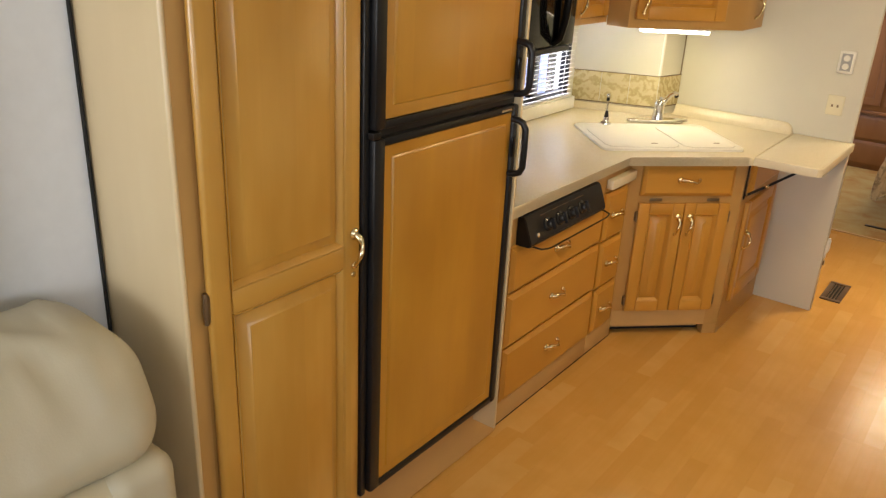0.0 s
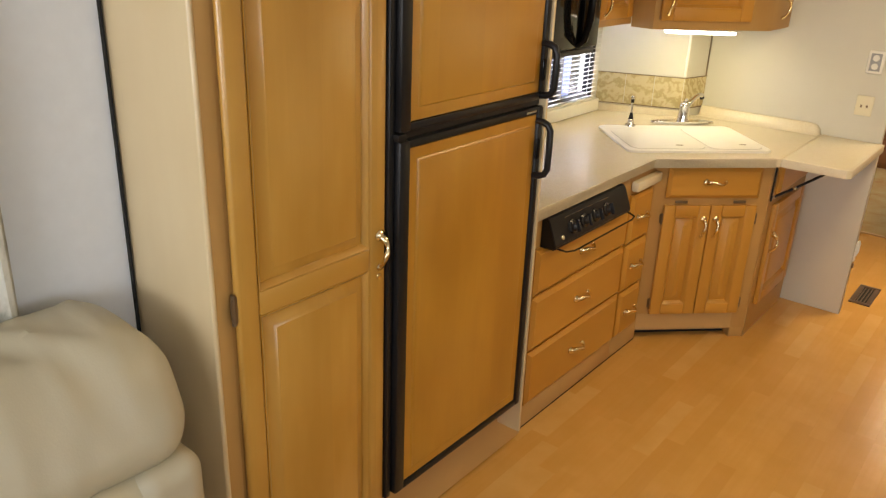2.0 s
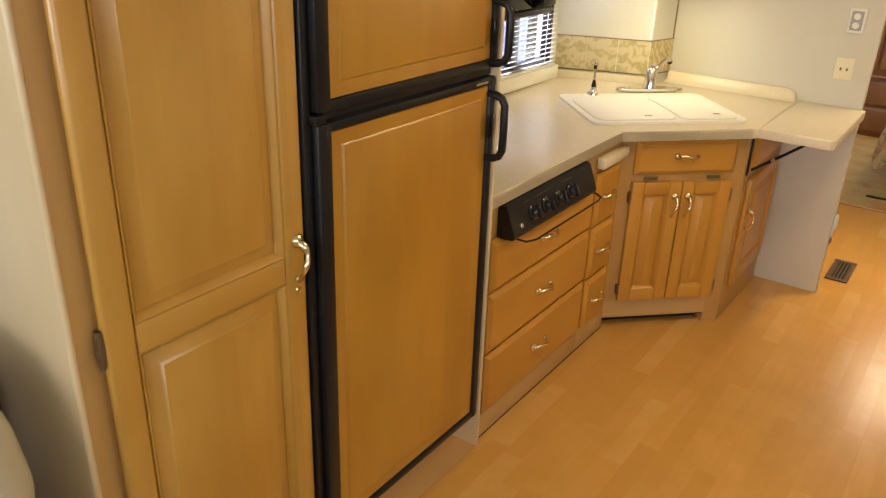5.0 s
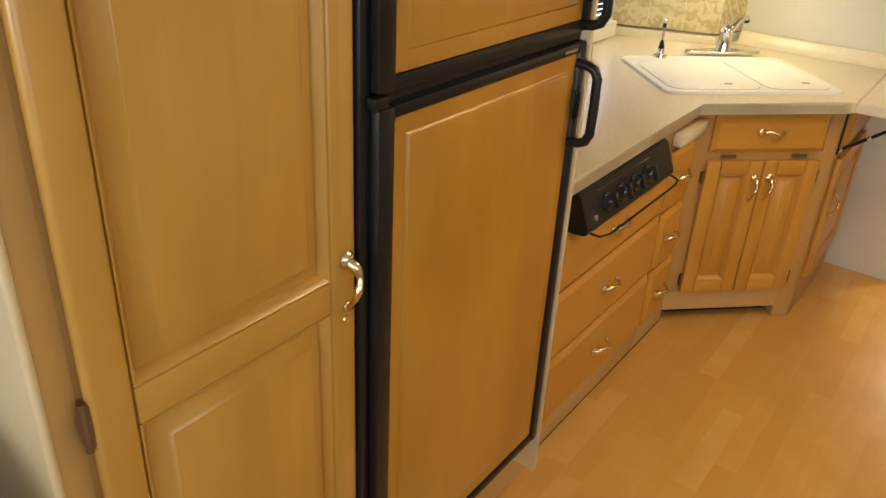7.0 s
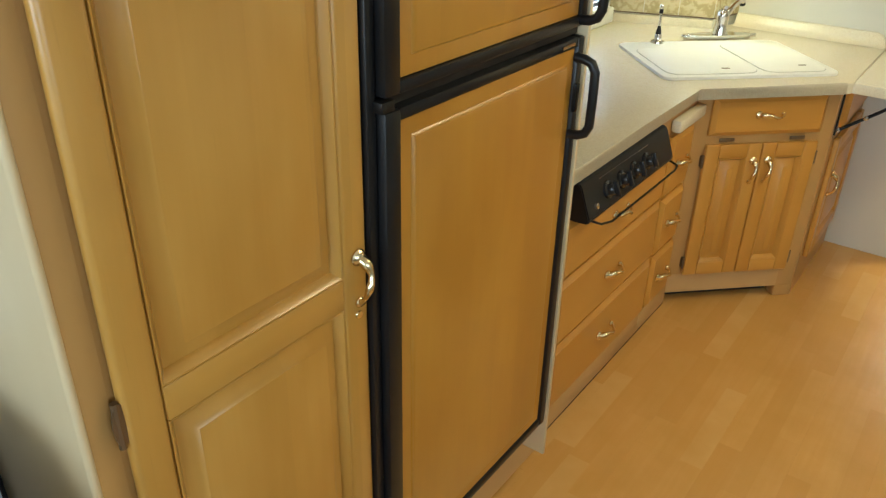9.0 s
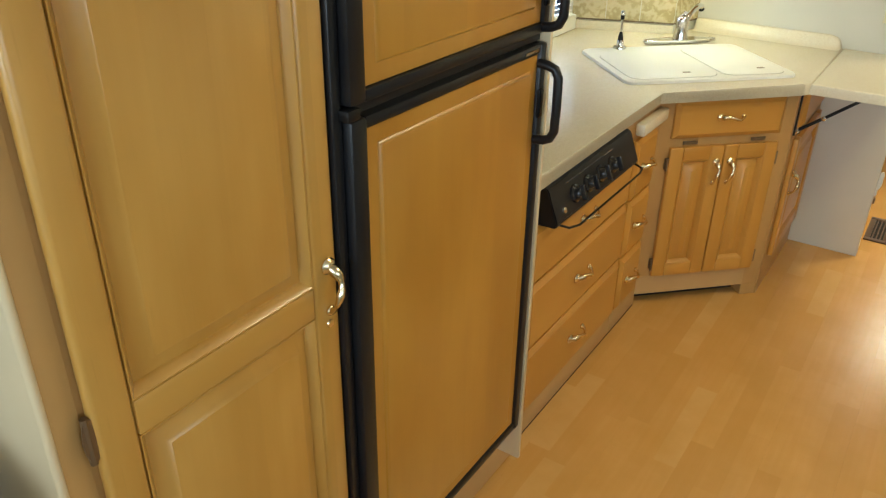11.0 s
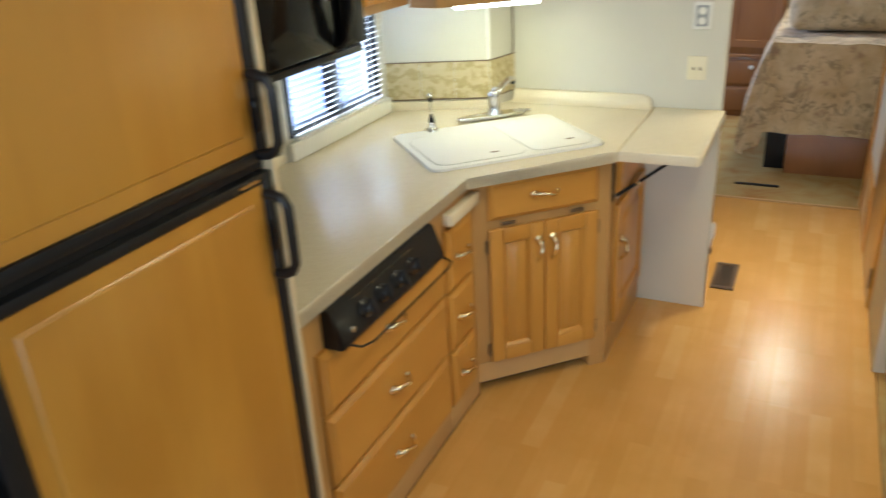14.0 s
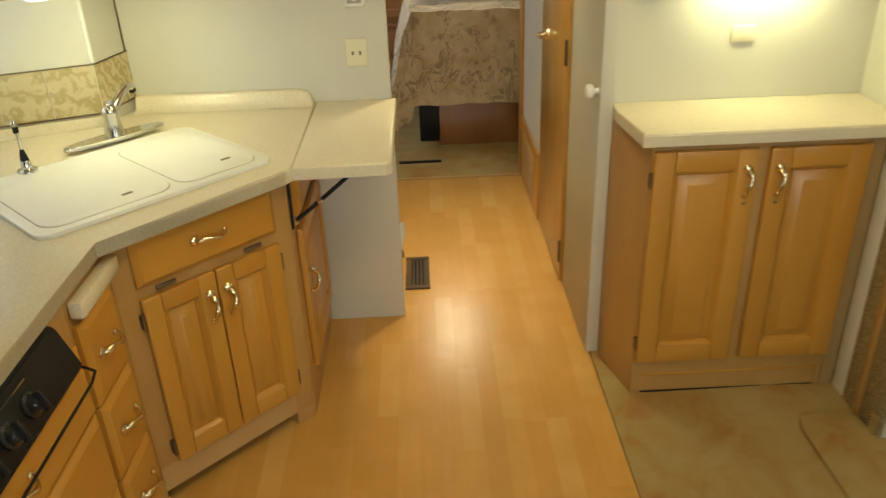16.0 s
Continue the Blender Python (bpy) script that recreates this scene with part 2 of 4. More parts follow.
def bedspread_material():
    m = Mat("floral_bedspread", 0.85)
    v = m.coords()
    leaf = m.node("TexVoronoi", Scale=11.0)
    leaf.feature = "F1"
    wob = m.noise(v, 5, 4, 0.6)
    add = m.mix(0.35, v, wob, "ADD")
    m.link(add, leaf.inputs["Vector"])
    base = m.ramp(m.noise(v, 9, 4), [(0.35, (0.52, 0.39, 0.22)), (0.65, (0.68, 0.56, 0.37))])
    stem = m.math("ABSOLUTE", m.math("SUBTRACT", m.noise(m.coords((5, 4, 3.2)), 2.4, 3, 0.6, 0.9), 0.5), 0.0)
    where = m.ramp(m.noise(v, 6, 2), [(0.45, (0, 0, 0)), (0.55, (0.6, 0.6, 0.6))])
    line = m.ramp(stem, [(0.018, (1, 1, 1)), (0.04, (0, 0, 0))])
    c = m.mix(m.mix(1.0, line, where, "MULTIPLY"), base, (0.17, 0.13, 0.085))
    blade = m.noise(m.coords((16, 7, 9)), 2.6, 3, 0.6, 1.2)
    c = m.mix(m.ramp(blade, [(0.64, (0, 0, 0)), (0.68, (0.55, 0.55, 0.55))]), c, (0.27, 0.2, 0.12))
    c = m.mix(m.ramp(leaf.outputs["Distance"], [(0.12, (0.6, 0.6, 0.6)), (0.3, (0, 0, 0))]), c, (0.33, 0.21, 0.15))
    m.colour(c)
    m.bump(m.noise(v, 40, 3), 0.4, 0.006)
    m.put(Sheen_Weight=0.15)
    return m.m


BEDSPREAD = bedspread_material()


def glow(name, colour, strength):
    m = Mat(name)
    m.put(Emission_Color=(*colour, 1), Emission_Strength=strength)
    return m.m


TUBE_GLOW = glow("lit_diffuser", (1.0, 0.93, 0.75), 9)
LAMP_GLOW = glow("lit_lamp", (1.0, 0.86, 0.6), 6)
OUTSIDE = glow("bright_outdoors", (0.38, 0.52, 1.0), 1.2)
GLASS = Mat("window_glass", 0.02)
GLASS.put(Transmission_Weight=1.0, IOR=1.45)
GLASS.p.inputs["Base Color"].default_value = (0.95, 0.97, 1, 1)
GLASS = GLASS.m


# ---- building helpers ----
def mesh_of(name, bm, material):
    bmesh.ops.recalc_face_normals(bm, faces=bm.faces)
    me = bpy.data.meshes.new(name)
    bm.to_mesh(me)
    bm.free()
    me.materials.append(material)
    return me


def smooth(ob, angle=40):
    ob.data.shade_smooth()
    ob.data.set_sharp_from_angle(angle=radians(angle))
    return ob


def part(name, bm, material, parent=None, label="", at=None):
    """One mesh object, under a thing or a part, at the pose at."""
    ob = smooth(new(name, mesh_of(name, bm, material)))
    ob.parent = parent
    if at is not None:
        ob.matrix_basis = at
    return tagged(ob, label)


def thing(name, at, label, category, group=""):
    ob = new(name)
    ob.empty_display_size = 0.05
    ob.matrix_basis = at
    return tagged(ob, label, category, group)


def box(x0, x1, y0, y1, z0, z1, bevel=0.0, bm=None, segments=2):
    bm = bm or bmesh.new()
    made = bmesh.ops.create_cube(bm, size=1)["verts"]
    for v in made:
        v.co = Vector((x0 + (v.co.x + 0.5) * (x1 - x0), y0 + (v.co.y + 0.5) * (y1 - y0), z0 + (v.co.z + 0.5) * (z1 - z0)))
    if bevel:
        edges = list({e for v in made for e in v.link_edges})
        bmesh.ops.bevel(bm, geom=edges, offset=bevel, segments=segments, affect="EDGES", profile=0.5)
    return bm


def prism(points, z0, z1, bevel=0.0, bm=None):
    """An upright prism over a polygon of the plan."""
    bm = bm or bmesh.new()
    low = [bm.verts.new((x, y, z0)) for x, y in points]
    high = [bm.verts.new((x, y, z1)) for x, y in points]
    n = len(points)
    bm.faces.new(low[::-1])
    top = bm.faces.new(high)
    for i in range(n):
        bm.faces.new((low[i], low[(i + 1) % n], high[(i + 1) % n], high[i]))
    if bevel:
        bmesh.ops.bevel(bm, geom=list(top.edges), offset=bevel, segments=3, affect="EDGES", profile=0.5)
    return bm


def tube(points, radii, sides=10, bm=None, flat=1.0):
    """A swept round bar through points, with a radius at each."""
    bm = bm or bmesh.new()
    pts = [Vector(p) for p in points]
    radii = radii if isinstance(radii, (list, tuple)) else [radii] * len(pts)
    rings, side = [], None
    for i, p in enumerate(pts):
        way = (pts[min(i + 1, len(pts) - 1)] - pts[max(i - 1, 0)]).normalized()
        if side is None:
            side = way.orthogonal().normalized()
        side = (side - way * side.dot(way)).normalized()
        up = way.cross(side)
        rings.append([bm.verts.new(p + radii[i] * (math.cos(a) * side + flat * math.sin(a) * up))
                      for a in (2 * math.pi * k / sides for k in range(sides))])
    for a, b in zip(rings, rings[1:]):
        for k in range(sides):
            bm.faces.new((a[k], a[(k + 1) % sides], b[(k + 1) % sides], b[k]))
    bm.faces.new(rings[0][::-1])
    bm.faces.new(rings[-1])
    return bm


def lathe(profile, bm=None, sides=20, at=None):
    """A turned shape: (radius, height) pairs about z."""
    bm = bm or bmesh.new()
    m = at or Matrix()
    rings = [[bm.verts.new(m @ Vector((r * math.cos(2 * math.pi * k / sides), r * math.sin(2 * math.pi * k / sides), z)))
              for k in range(sides)] for r, z in profile]
    for a, b in zip(rings, rings[1:]):
        for k in range(sides):
            bm.faces.new((a[k], a[(k + 1) % sides], b[(k + 1) % sides], b[k]))
    bm.faces.new(rings[0][::-1])
    bm.faces.new(rings[-1])
    return bm


def rings_panel(w, h, profile, bm=None):
    """A panel in the x-z plane that faces -y: rectangles inset and raised step by step, (inset, proud)."""
    bm = bm or bmesh.new()
    rows = []
    for inset, proud in profile:
        x0, x1, z0, z1 = inset, w - inset, inset, h - inset
        rows.append([bm.verts.new((x, -proud, z)) for x, z in ((x0, z0), (x1, z0), (x1, z1), (x0, z1))])
    for a, b in zip(rows, rows[1:]):
        for k in range(4):
            bm.faces.new((a[k], a[(k + 1) % 4], b[(k + 1) % 4], b[k]))
    bm.faces.new(rows[0][::-1])
    bm.faces.new(rows[-1])
    return bm


def handle(name, parent, length, at, material=None, reach=0.028):
    """A cast bow pull along x: a broad fluted shell at one end, a tapering bowed grip and a small ball foot."""
    n, pts, rad = 18, [], []
    for i in range(n + 1):
        s = i / n
        pts.append((length * (s - 0.5), -reach * math.sin(math.pi * s) ** 0.6 - 0.003, 0.005 * math.sin(2 * math.pi * s)))
        rad.append(0.0036 + 0.0058 * math.exp(-((s - 0.1) / 0.15) ** 2) + 0.003 * math.exp(-((s - 0.55) / 0.18) ** 2) + 0.0035 * math.exp(-((1 - s) / 0.06) ** 2))
    bm = tube(pts, rad, 9)
    lathe([(0.002, 0), (0.0125, 0.0005), (0.0145, 0.004), (0.010, 0.010), (0.002, 0.012)], bm, 12, pose(-length / 2, 0, 0, 90))
    lathe([(0.002, 0), (0.008, 0.0005), (0.009, 0.004), (0.006, 0.008), (0.002, 0.0095)], bm, 10, pose(length / 2, 0, 0, 90))
    return part(name, bm, material or BRASS, parent, "polished brass bow pull", at)


def panel_door(name, parent, w, h, at, rail=0.055, mids=(), hinge_side=0, pull=None, field=True, upright=WOOD_V, level=WOOD_H):
    """A framed cabinet door, local x along its width, facing -y: two stiles, rails and raised fields."""
    d = new(name)
    d.empty_display_size = 0.03
    d.parent, d.matrix_basis = parent, at
    t = 0.019
    edge = 0.008 if h > 1 else 0.005
    part("stile", box(0, rail, -t, 0, 0, h, edge, segments=3), upright, d)
    part("stile", box(w - rail, w, -t, 0, 0, h, edge, segments=3), upright, d)
    bars = [(0, rail)] + [(z - rail / 2, z + rail / 2) for z in mids] + [(h - rail, h)]
    for z0, z1 in bars:
        part("rail", box(rail + 0.0006, w - rail - 0.0006, -t + 0.0004, -0.001, z0 + 0.0004, z1 - 0.0004, 0.003), level, d)
    for (a0, a1), (b0, b1) in zip(bars, bars[1:]):
        pw, ph = w - 2 * rail - 0.0012, b0 - a1 - 0.0006
        prof = [(0, 0), (0, 0.0165), (0.002, 0.0165), (0.011, 0.0075), (0.0125, 0.002), (0.036, 0.0100), (0.0405, 0.0158), (0.042, 0.0162)] if field else \
            [(0, 0), (0, 0.006), (0.012, 0.007)]
        part("panel", rings_panel(pw, ph, prof), upright, d, "", pose(rail + 0.0006, -0.0005, a1 + 0.0003))
    for z in (0.1 * h, 0.88 * h) if hinge_side else ():
        x = -0.004 if hinge_side < 0 else w + 0.004
        bm = tube([(x, -0.012, z - 0.024), (x, -0.012, z + 0.024)], 0.0045, 8)
        box(x - 0.006, x + 0.006, -0.006, -0.001, z - 0.02, z + 0.02, 0, bm)
        part("hinge", bm, BRONZE, d)
    if pull:
        x, z, turn = pull
        handle("pull", d, 0.08, pose(x, -t, z, 0, turn, 0), None, 0.025)
    return d


def drawer_front(parent, w, h, at, name="drawer_front", pull=True):
    """A slab drawer front with a broad chamfer round its edge."""
    d = part(name, rings_panel(w, h, [(0, 0), (0, 0.011), (0.0015, 0.0125), (0.013, 0.0195), (0.0155, 0.022)]), WOOD_H, parent, "", at)
    if pull:
        handle("pull", d, 0.086, pose(w / 2, -0.022, h / 2 + 0.006), None, 0.026)
    return d


def structure(name, bm, material, label, category=""):
    return tagged(part(name, bm, material), label, category or name.split("_")[0], kind="structure")


# poses whose local -y faces the room: galley run (faces +x), sink corner (45 degrees), rear cabinets (face -y)
def faces_x(x, y, z=0.0):
    return pose(x, y, z, 0, 0, 90)


def faces_diagonal(x, y, z=0.0):
    return pose(x, y, z, 0, 0, 45)


# ---- the setting ----
CEIL, COUNTER_Z = 2.05, 0.862
structure("floor", box(-0.75, 2.9, -4.4, 6.3, -0.06, -0.012), DARK_GAP_SHADE, "plywood subfloor under laminate and carpet")

bm = box(-0.70, -0.62, -1.30, 0.85, 0, CEIL)
box(-0.70, -0.62, 1.49, 1.95, 0, CEIL, 0, bm)
box(-0.70, -0.62, 0.85, 1.49, 0, 0.93, 0, bm)
box(-0.70, -0.62, 0.85, 1.49, 1.50, CEIL, 0, bm)
structure("wall_west", bm, WALL, "white wallboard behind the galley with a window opening", "wall")
structure("wall_sofa", box(-0.27, -0.19, -4.4, -1.3025, 0, CEIL), WALL_GREY, "pale grey textured wallboard behind the sofa", "wall")
structure("trim_corner", box(-0.1898, -0.180, -1.3095, -1.3055, 0, CEIL), DARK_GAP_SHADE, "dark shadow-gap strip beside the pantry", "trim")
structure("wall_galley", box(-0.62, 0.665, 1.86, 1.90, 0, CEIL, 0.003), WALL, "white wallboard partition at the end of the galley", "wall")
structure("wall_hall_west", box(0.355, 0.40, 1.902, 3.26, 0, CEIL), WALL, "white wallboard along the hall", "wall")
structure("wall_hall_east", box(1.302, 1.345, 1.565, 2.045, 0, CEIL, 0.004), WALL, "white partition at the hall's entrance", "wall")
structure("wall_hall_upper", box(1.29, 1.335, 2.662, 3.25, 0.335, CEIL), WALL, "white wallboard over a wooden grille", "wall")
structure("wall_nook_rear", box(1.345, 2.19, 1.602, 1.66, 0, CEIL), WALL, "white wallboard behind the side counter", "wall")
structure("wall_nook_east", box(2.112, 2.19, 1.296, 1.602, 0, CEIL), WALL, "white wallboard beside the side counter", "wall")
structure("wall_slide_end", box(2.072, 2.80, 1.036, 1.08, 0, CEIL), WALL, "white end wall of the slide-out", "wall")
bm = box(2.80, 2.88, -0.9, 1.08, 0, CEIL)
box(2.80, 2.88, -4.4, -3.0, 0, CEIL, 0, bm)
box(2.80, 2.88, -3.0, -0.9, 0, 0.95, 0, bm)
box(2.80, 2.88, -3.0, -0.9, 1.75, CEIL, 0, bm)
structure("wall_east", bm, WALL, "white wallboard with a long side window", "wall")
bm = box(-0.24, 2.88, -4.4, -4.3, 0, 0.9)
box(-0.24, 2.88, -4.4, -4.3, 1.95, CEIL, 0, bm)
structure("wall_front", bm, WALL_GREY, "dashboard wall under the windscreen", "wall")
# added half wall, out of view: keeps windscreen light off the lower cabin
structure("wall_cab", box(-0.16, 2.80, -3.5, -3.45, 0, 1.25), WALL_GREY, "added unseen low wall that blocks windscreen light low down", "wall")
structure("wall_bedroom_north", box(-0.70, 2.88, 6.2, 6.3, 0, CEIL), WALL, "white rear wall of the bedroom", "wall")
bm = box(-0.70, -0.62, 3.262, 3.85, 0, CEIL)
box(-0.70, -0.62, 4.85, 6.2, 0, CEIL, 0, bm)
box(-0.70, -0.62, 3.85, 4.85, 0, 0.98, 0, bm)
box(-0.70, -0.62, 3.85, 4.85, 1.62, CEIL, 0, bm)
structure("wall_bedroom_west", bm, WALL, "white side wall of the bedroom with a window opening", "wall")
structure("wall_bedroom_east", box(2.80, 2.88, 3.3, 6.2, 0, CEIL), WALL, "white side wall of the bedroom", "wall")
structure("wall_bedroom_south_west", box(-0.62, 0.40, 3.262, 3.30, 0, CEIL), WALL, "white partition beside the bedroom doorway", "wall")
structure("wall_bedroom_south_east", box(1.36, 2.80, 3.262, 3.30, 0, CEIL), WALL, "white partition beside the bedroom doorway", "wall")
structure("ceiling", box(-0.75, 2.9, -4.4, 6.3, CEIL, CEIL + 0.05), CEILING, "off-white fabric ceiling panels")

# carpets
bm = bmesh.new()
bmesh.ops.create_grid(bm, x_segments=60, y_segments=100, size=0.5)
for v in bm.verts:
    x, y = 1.318 + (v.co.x + 0.5) * 1.49, -4.3 + (v.co.y + 0.5) * 5.9
    v.co = Vector((x, y, 0.002 + 0.004 * noise.noise((x * 3, y * 3, 0)) + 0.0015 * noise.noise((x * 11, y * 11, 4))))
structure("carpet", bm, CARPET, "worn tan carpet beside the laminate", "carpet")
bm = prism([(2.055, 1.165), (1.915, 1.163), (1.88, 1.15), (1.867, 1.12), (1.865, 1.08), (1.868, 0.6), (1.865, -3.8), (2.79, -3.8), (2.79, 1.03), (2.055, 1.03)], -0.01, 0.017, 0.006)
structure("carpet_raised", bm, CARPET, "raised tan carpet edge on the slide-out floor", "carpet")
structure("carpet_bedroom", box(-0.62, 2.80, 3.252, 6.2, -0.011, 0.006, 0.004), CARPET, "tan carpet in the bedroom doorway", "carpet")
structure("carpet_cab", box(-0.16, 1.316, -4.3, -3.75, -0.011, 0.004), CARPET, "tan carpet by the front seats", "carpet")
structure("trim_threshold", box(0.402, 1.30, 3.238, 3.256, -0.01, 0.009, 0.004), KICK, "wooden strip between laminate and bedroom carpet", "trim")

# slide-out jamb
for y0, y1, x, mat, label in ((1.252, 1.322, 2.061, WHITE, "white jamb strip"), (1.178, 1.25, 2.06, TWEED, "speckled fabric jamb"),
                              (1.15, 1.176, 2.052, WOOD_FRAME, "narrow maple strip on the jamb"), (1.034, 1.148, 2.06, TWEED, "speckled fabric jamb")):
    structure("trim_jamb", box(x, 2.111 if y0 > 1.08 else 2.071, y0, y1, 0, CEIL, 0.006), mat, label + " of the slide-out", "trim")
structure("trim_jamb_foot", box(2.048, 2.0595, 1.045, 1.075, 0.01, 0.09, 0.004), CHROME, "small metal foot bracket on the jamb", "trim")

# chase behind the sink with its printed border
chase = [(-0.62, 1.545), (-0.222, 1.69), (-0.18, 1.86), (-0.62, 1.86)]
structure("wall_chase", prism(chase, 0, CEIL), WALL, "white boxed-in corner behind the sink", "wall")


def strip(a, b, z0, z1, thick, lift=0.0):
    """An upright strip on the line a-b of the plan, on its room side."""
    a, b = Vector((*a, 0)), Vector((*b, 0))
    n = (b - a).cross(Vector((0, 0, 1))).normalized()
    p, q = a + n * lift, b + n * lift
    return prism([(p.x, p.y), (q.x, q.y), (q.x + n.x * thick, q.y + n.y * thick), (p.x + n.x * thick, p.y + n.y * thick)], z0, z1)


border = thing("wall_border", Matrix(), "ochre scroll-printed border tiles behind the sink", "border")
tagged(border, kind="structure")
for a, b in ((chase[0], chase[1]), (chase[1], chase[2])):
    n = max(1, round((Vector(b) - Vector(a)).length / 0.128))
    for i in range(n):
        p = Vector(a).lerp(Vector(b), (i + 0.012) / n)
        q = Vector(a).lerp(Vector(b), (i + 0.988) / n)
        part("tile", strip(p, q, 0.905, 1.052, 0.005), SCROLL, border)
    part("edging", strip(a, b, 1.0525, 1.0555, 0.007), BRONZE, border, "thin bronze edging")
    part("edging", strip(a, b, 0.9, 0.9045, 0.007), BRONZE, border, "thin bronze edging")
for i in range(6):
    y = -0.13 + i * 0.155
    part("tile", box(-0.62, -0.614, y, y + 0.152, 0.905, 1.052), SCROLL, border)
part("corner_bead", tube([(-0.221, 1.688, 1.06), (-0.221, 1.688, 1.325)], 0.007, 10), WHITE, border, "glossy white corner bead")
part("corner_bead", box(-0.185, -0.178, 1.852, 1.8595, 0.9, 1.45), BRONZE, border, "thin dark corner bead")

# ---- window over the cooktop ----
window = tagged(thing("window_1", Matrix(), "black-framed sliding galley window, bright outside", "window"), kind="structure")
bm = box(-0.66, -0.616, 0.852, 0.88, 0.932, 1.498, 0.004)
box(-0.66, -0.616, 1.46, 1.488, 0.932, 1.498, 0.004, bm)
box(-0.66, -0.616, 0.88, 1.46, 0.932, 0.958, 0.004, bm)
box(-0.66, -0.616, 0.88, 1.46, 1.47, 1.498, 0.004, bm)
part("window_frame", bm, BLACK, window)
part("mullion", box(-0.655, -0.622, 1.13, 1.20, 0.958, 1.47, 0.004), BLACK, window)
for y0, y1 in ((0.88, 1.13), (1.20, 1.46)):
    pane = part("pane", box(-0.645, -0.641, y0, y1, 0.958, 1.47), GLASS, window)
    pane.visible_shadow = False
part("window_sill", box(-0.614, -0.585, 0.82, 1.52, 0.863, 0.925, 0.006), WHITE, window, "white sill board")
blind = thing("window_blind", Matrix(), "white mini blind with narrow slats, lowered over the window", "blind")
slat = mesh_of("slat", box(-0.009, 0.009, 0.86, 1.48, -0.0006, 0.0006), WHITE)
for i in range(25):
    s = new("slat", slat)
    s.parent, s.matrix_basis = blind, pose(-0.598, 0, 0.945 + i * 0.021, 0, -13, 0)
part("bottom_rail", box(-0.608, -0.588, 0.86, 1.48, 0.9265, 0.936, 0.003), WHITE, blind)
part("head_rail", box(-0.611, -0.585, 0.86, 1.48, 1.475, 1.50, 0.003), WHITE, blind)
for y in (0.96, 1.38):
    part("cord", tube([(-0.587, y, 0.936), (-0.587, y, 1.475)], 0.0012, 6), WHITE, blind)
tagged(part("backdrop", box(-1.62, -1.6, -0.8, 3.0, -0.5, 3.0), OUTSIDE), "bright overexposed daylight outside the window", "backdrop", kind="structure")

# ---- pantry ----
pantry = thing("pantry_cabinet", faces_x(0.078, -1.292), "tall honey maple pantry cabinet with one framed door", "cabinet")
part("body", box(0.004, 0.472, 0.0005, 0.68, 0.14, 2.048), WOOD_FRAME, pantry)
part("side_panel", box(-0.009, 0.0035, -0.006, 0.68, 0.0, 2.048, 0.0055, segments=3), WOOD_SIDE, pantry, "pale maple veneer side")
part("corner_post", box(-0.007, 0.036, -0.0035, 0.0, 0.0, 2.048, 0.0015, segments=2), WOOD_FRAME, pantry, "maple corner stile")
part("kick_board", box(0.0, 0.472, 0.052, 0.07, 0.0, 0.139), KICK, pantry)
pd = panel_door("door", pantry, 0.43, 1.70, pose(0.042, 0, 0.20), 0.054, (0.762,), 0, None, upright=PANTRY_V, level=PANTRY_H)
handle("pull", pd, 0.08, pose(0.406, -0.019, 0.776, 0, 90, 0), None, 0.024)
for z in (0.768, 0.12, 1.6):
    bm = tube([(-0.006, -0.012, z - 0.034), (-0.006, -0.012, z + 0.034)], 0.005, 8)
    lathe([(0.002, 0), (0.011, 0.001), (0.011, 0.003), (0.002, 0.004)], bm, 12, pose(-0.004, -0.012, z, 90) @ Matrix.Diagonal((1, 3.0, 1, 1)))
    part("hinge", bm, BRONZE, pd, "oval bronze hinge")
part("keyhole_plate", lathe([(0.002, 0), (0.0075, 0.0005), (0.0065, 0.003), (0.002, 0.0035)], None, 12, pose(0.406, -0.019, 0.712, 90)), BRASS, pd)

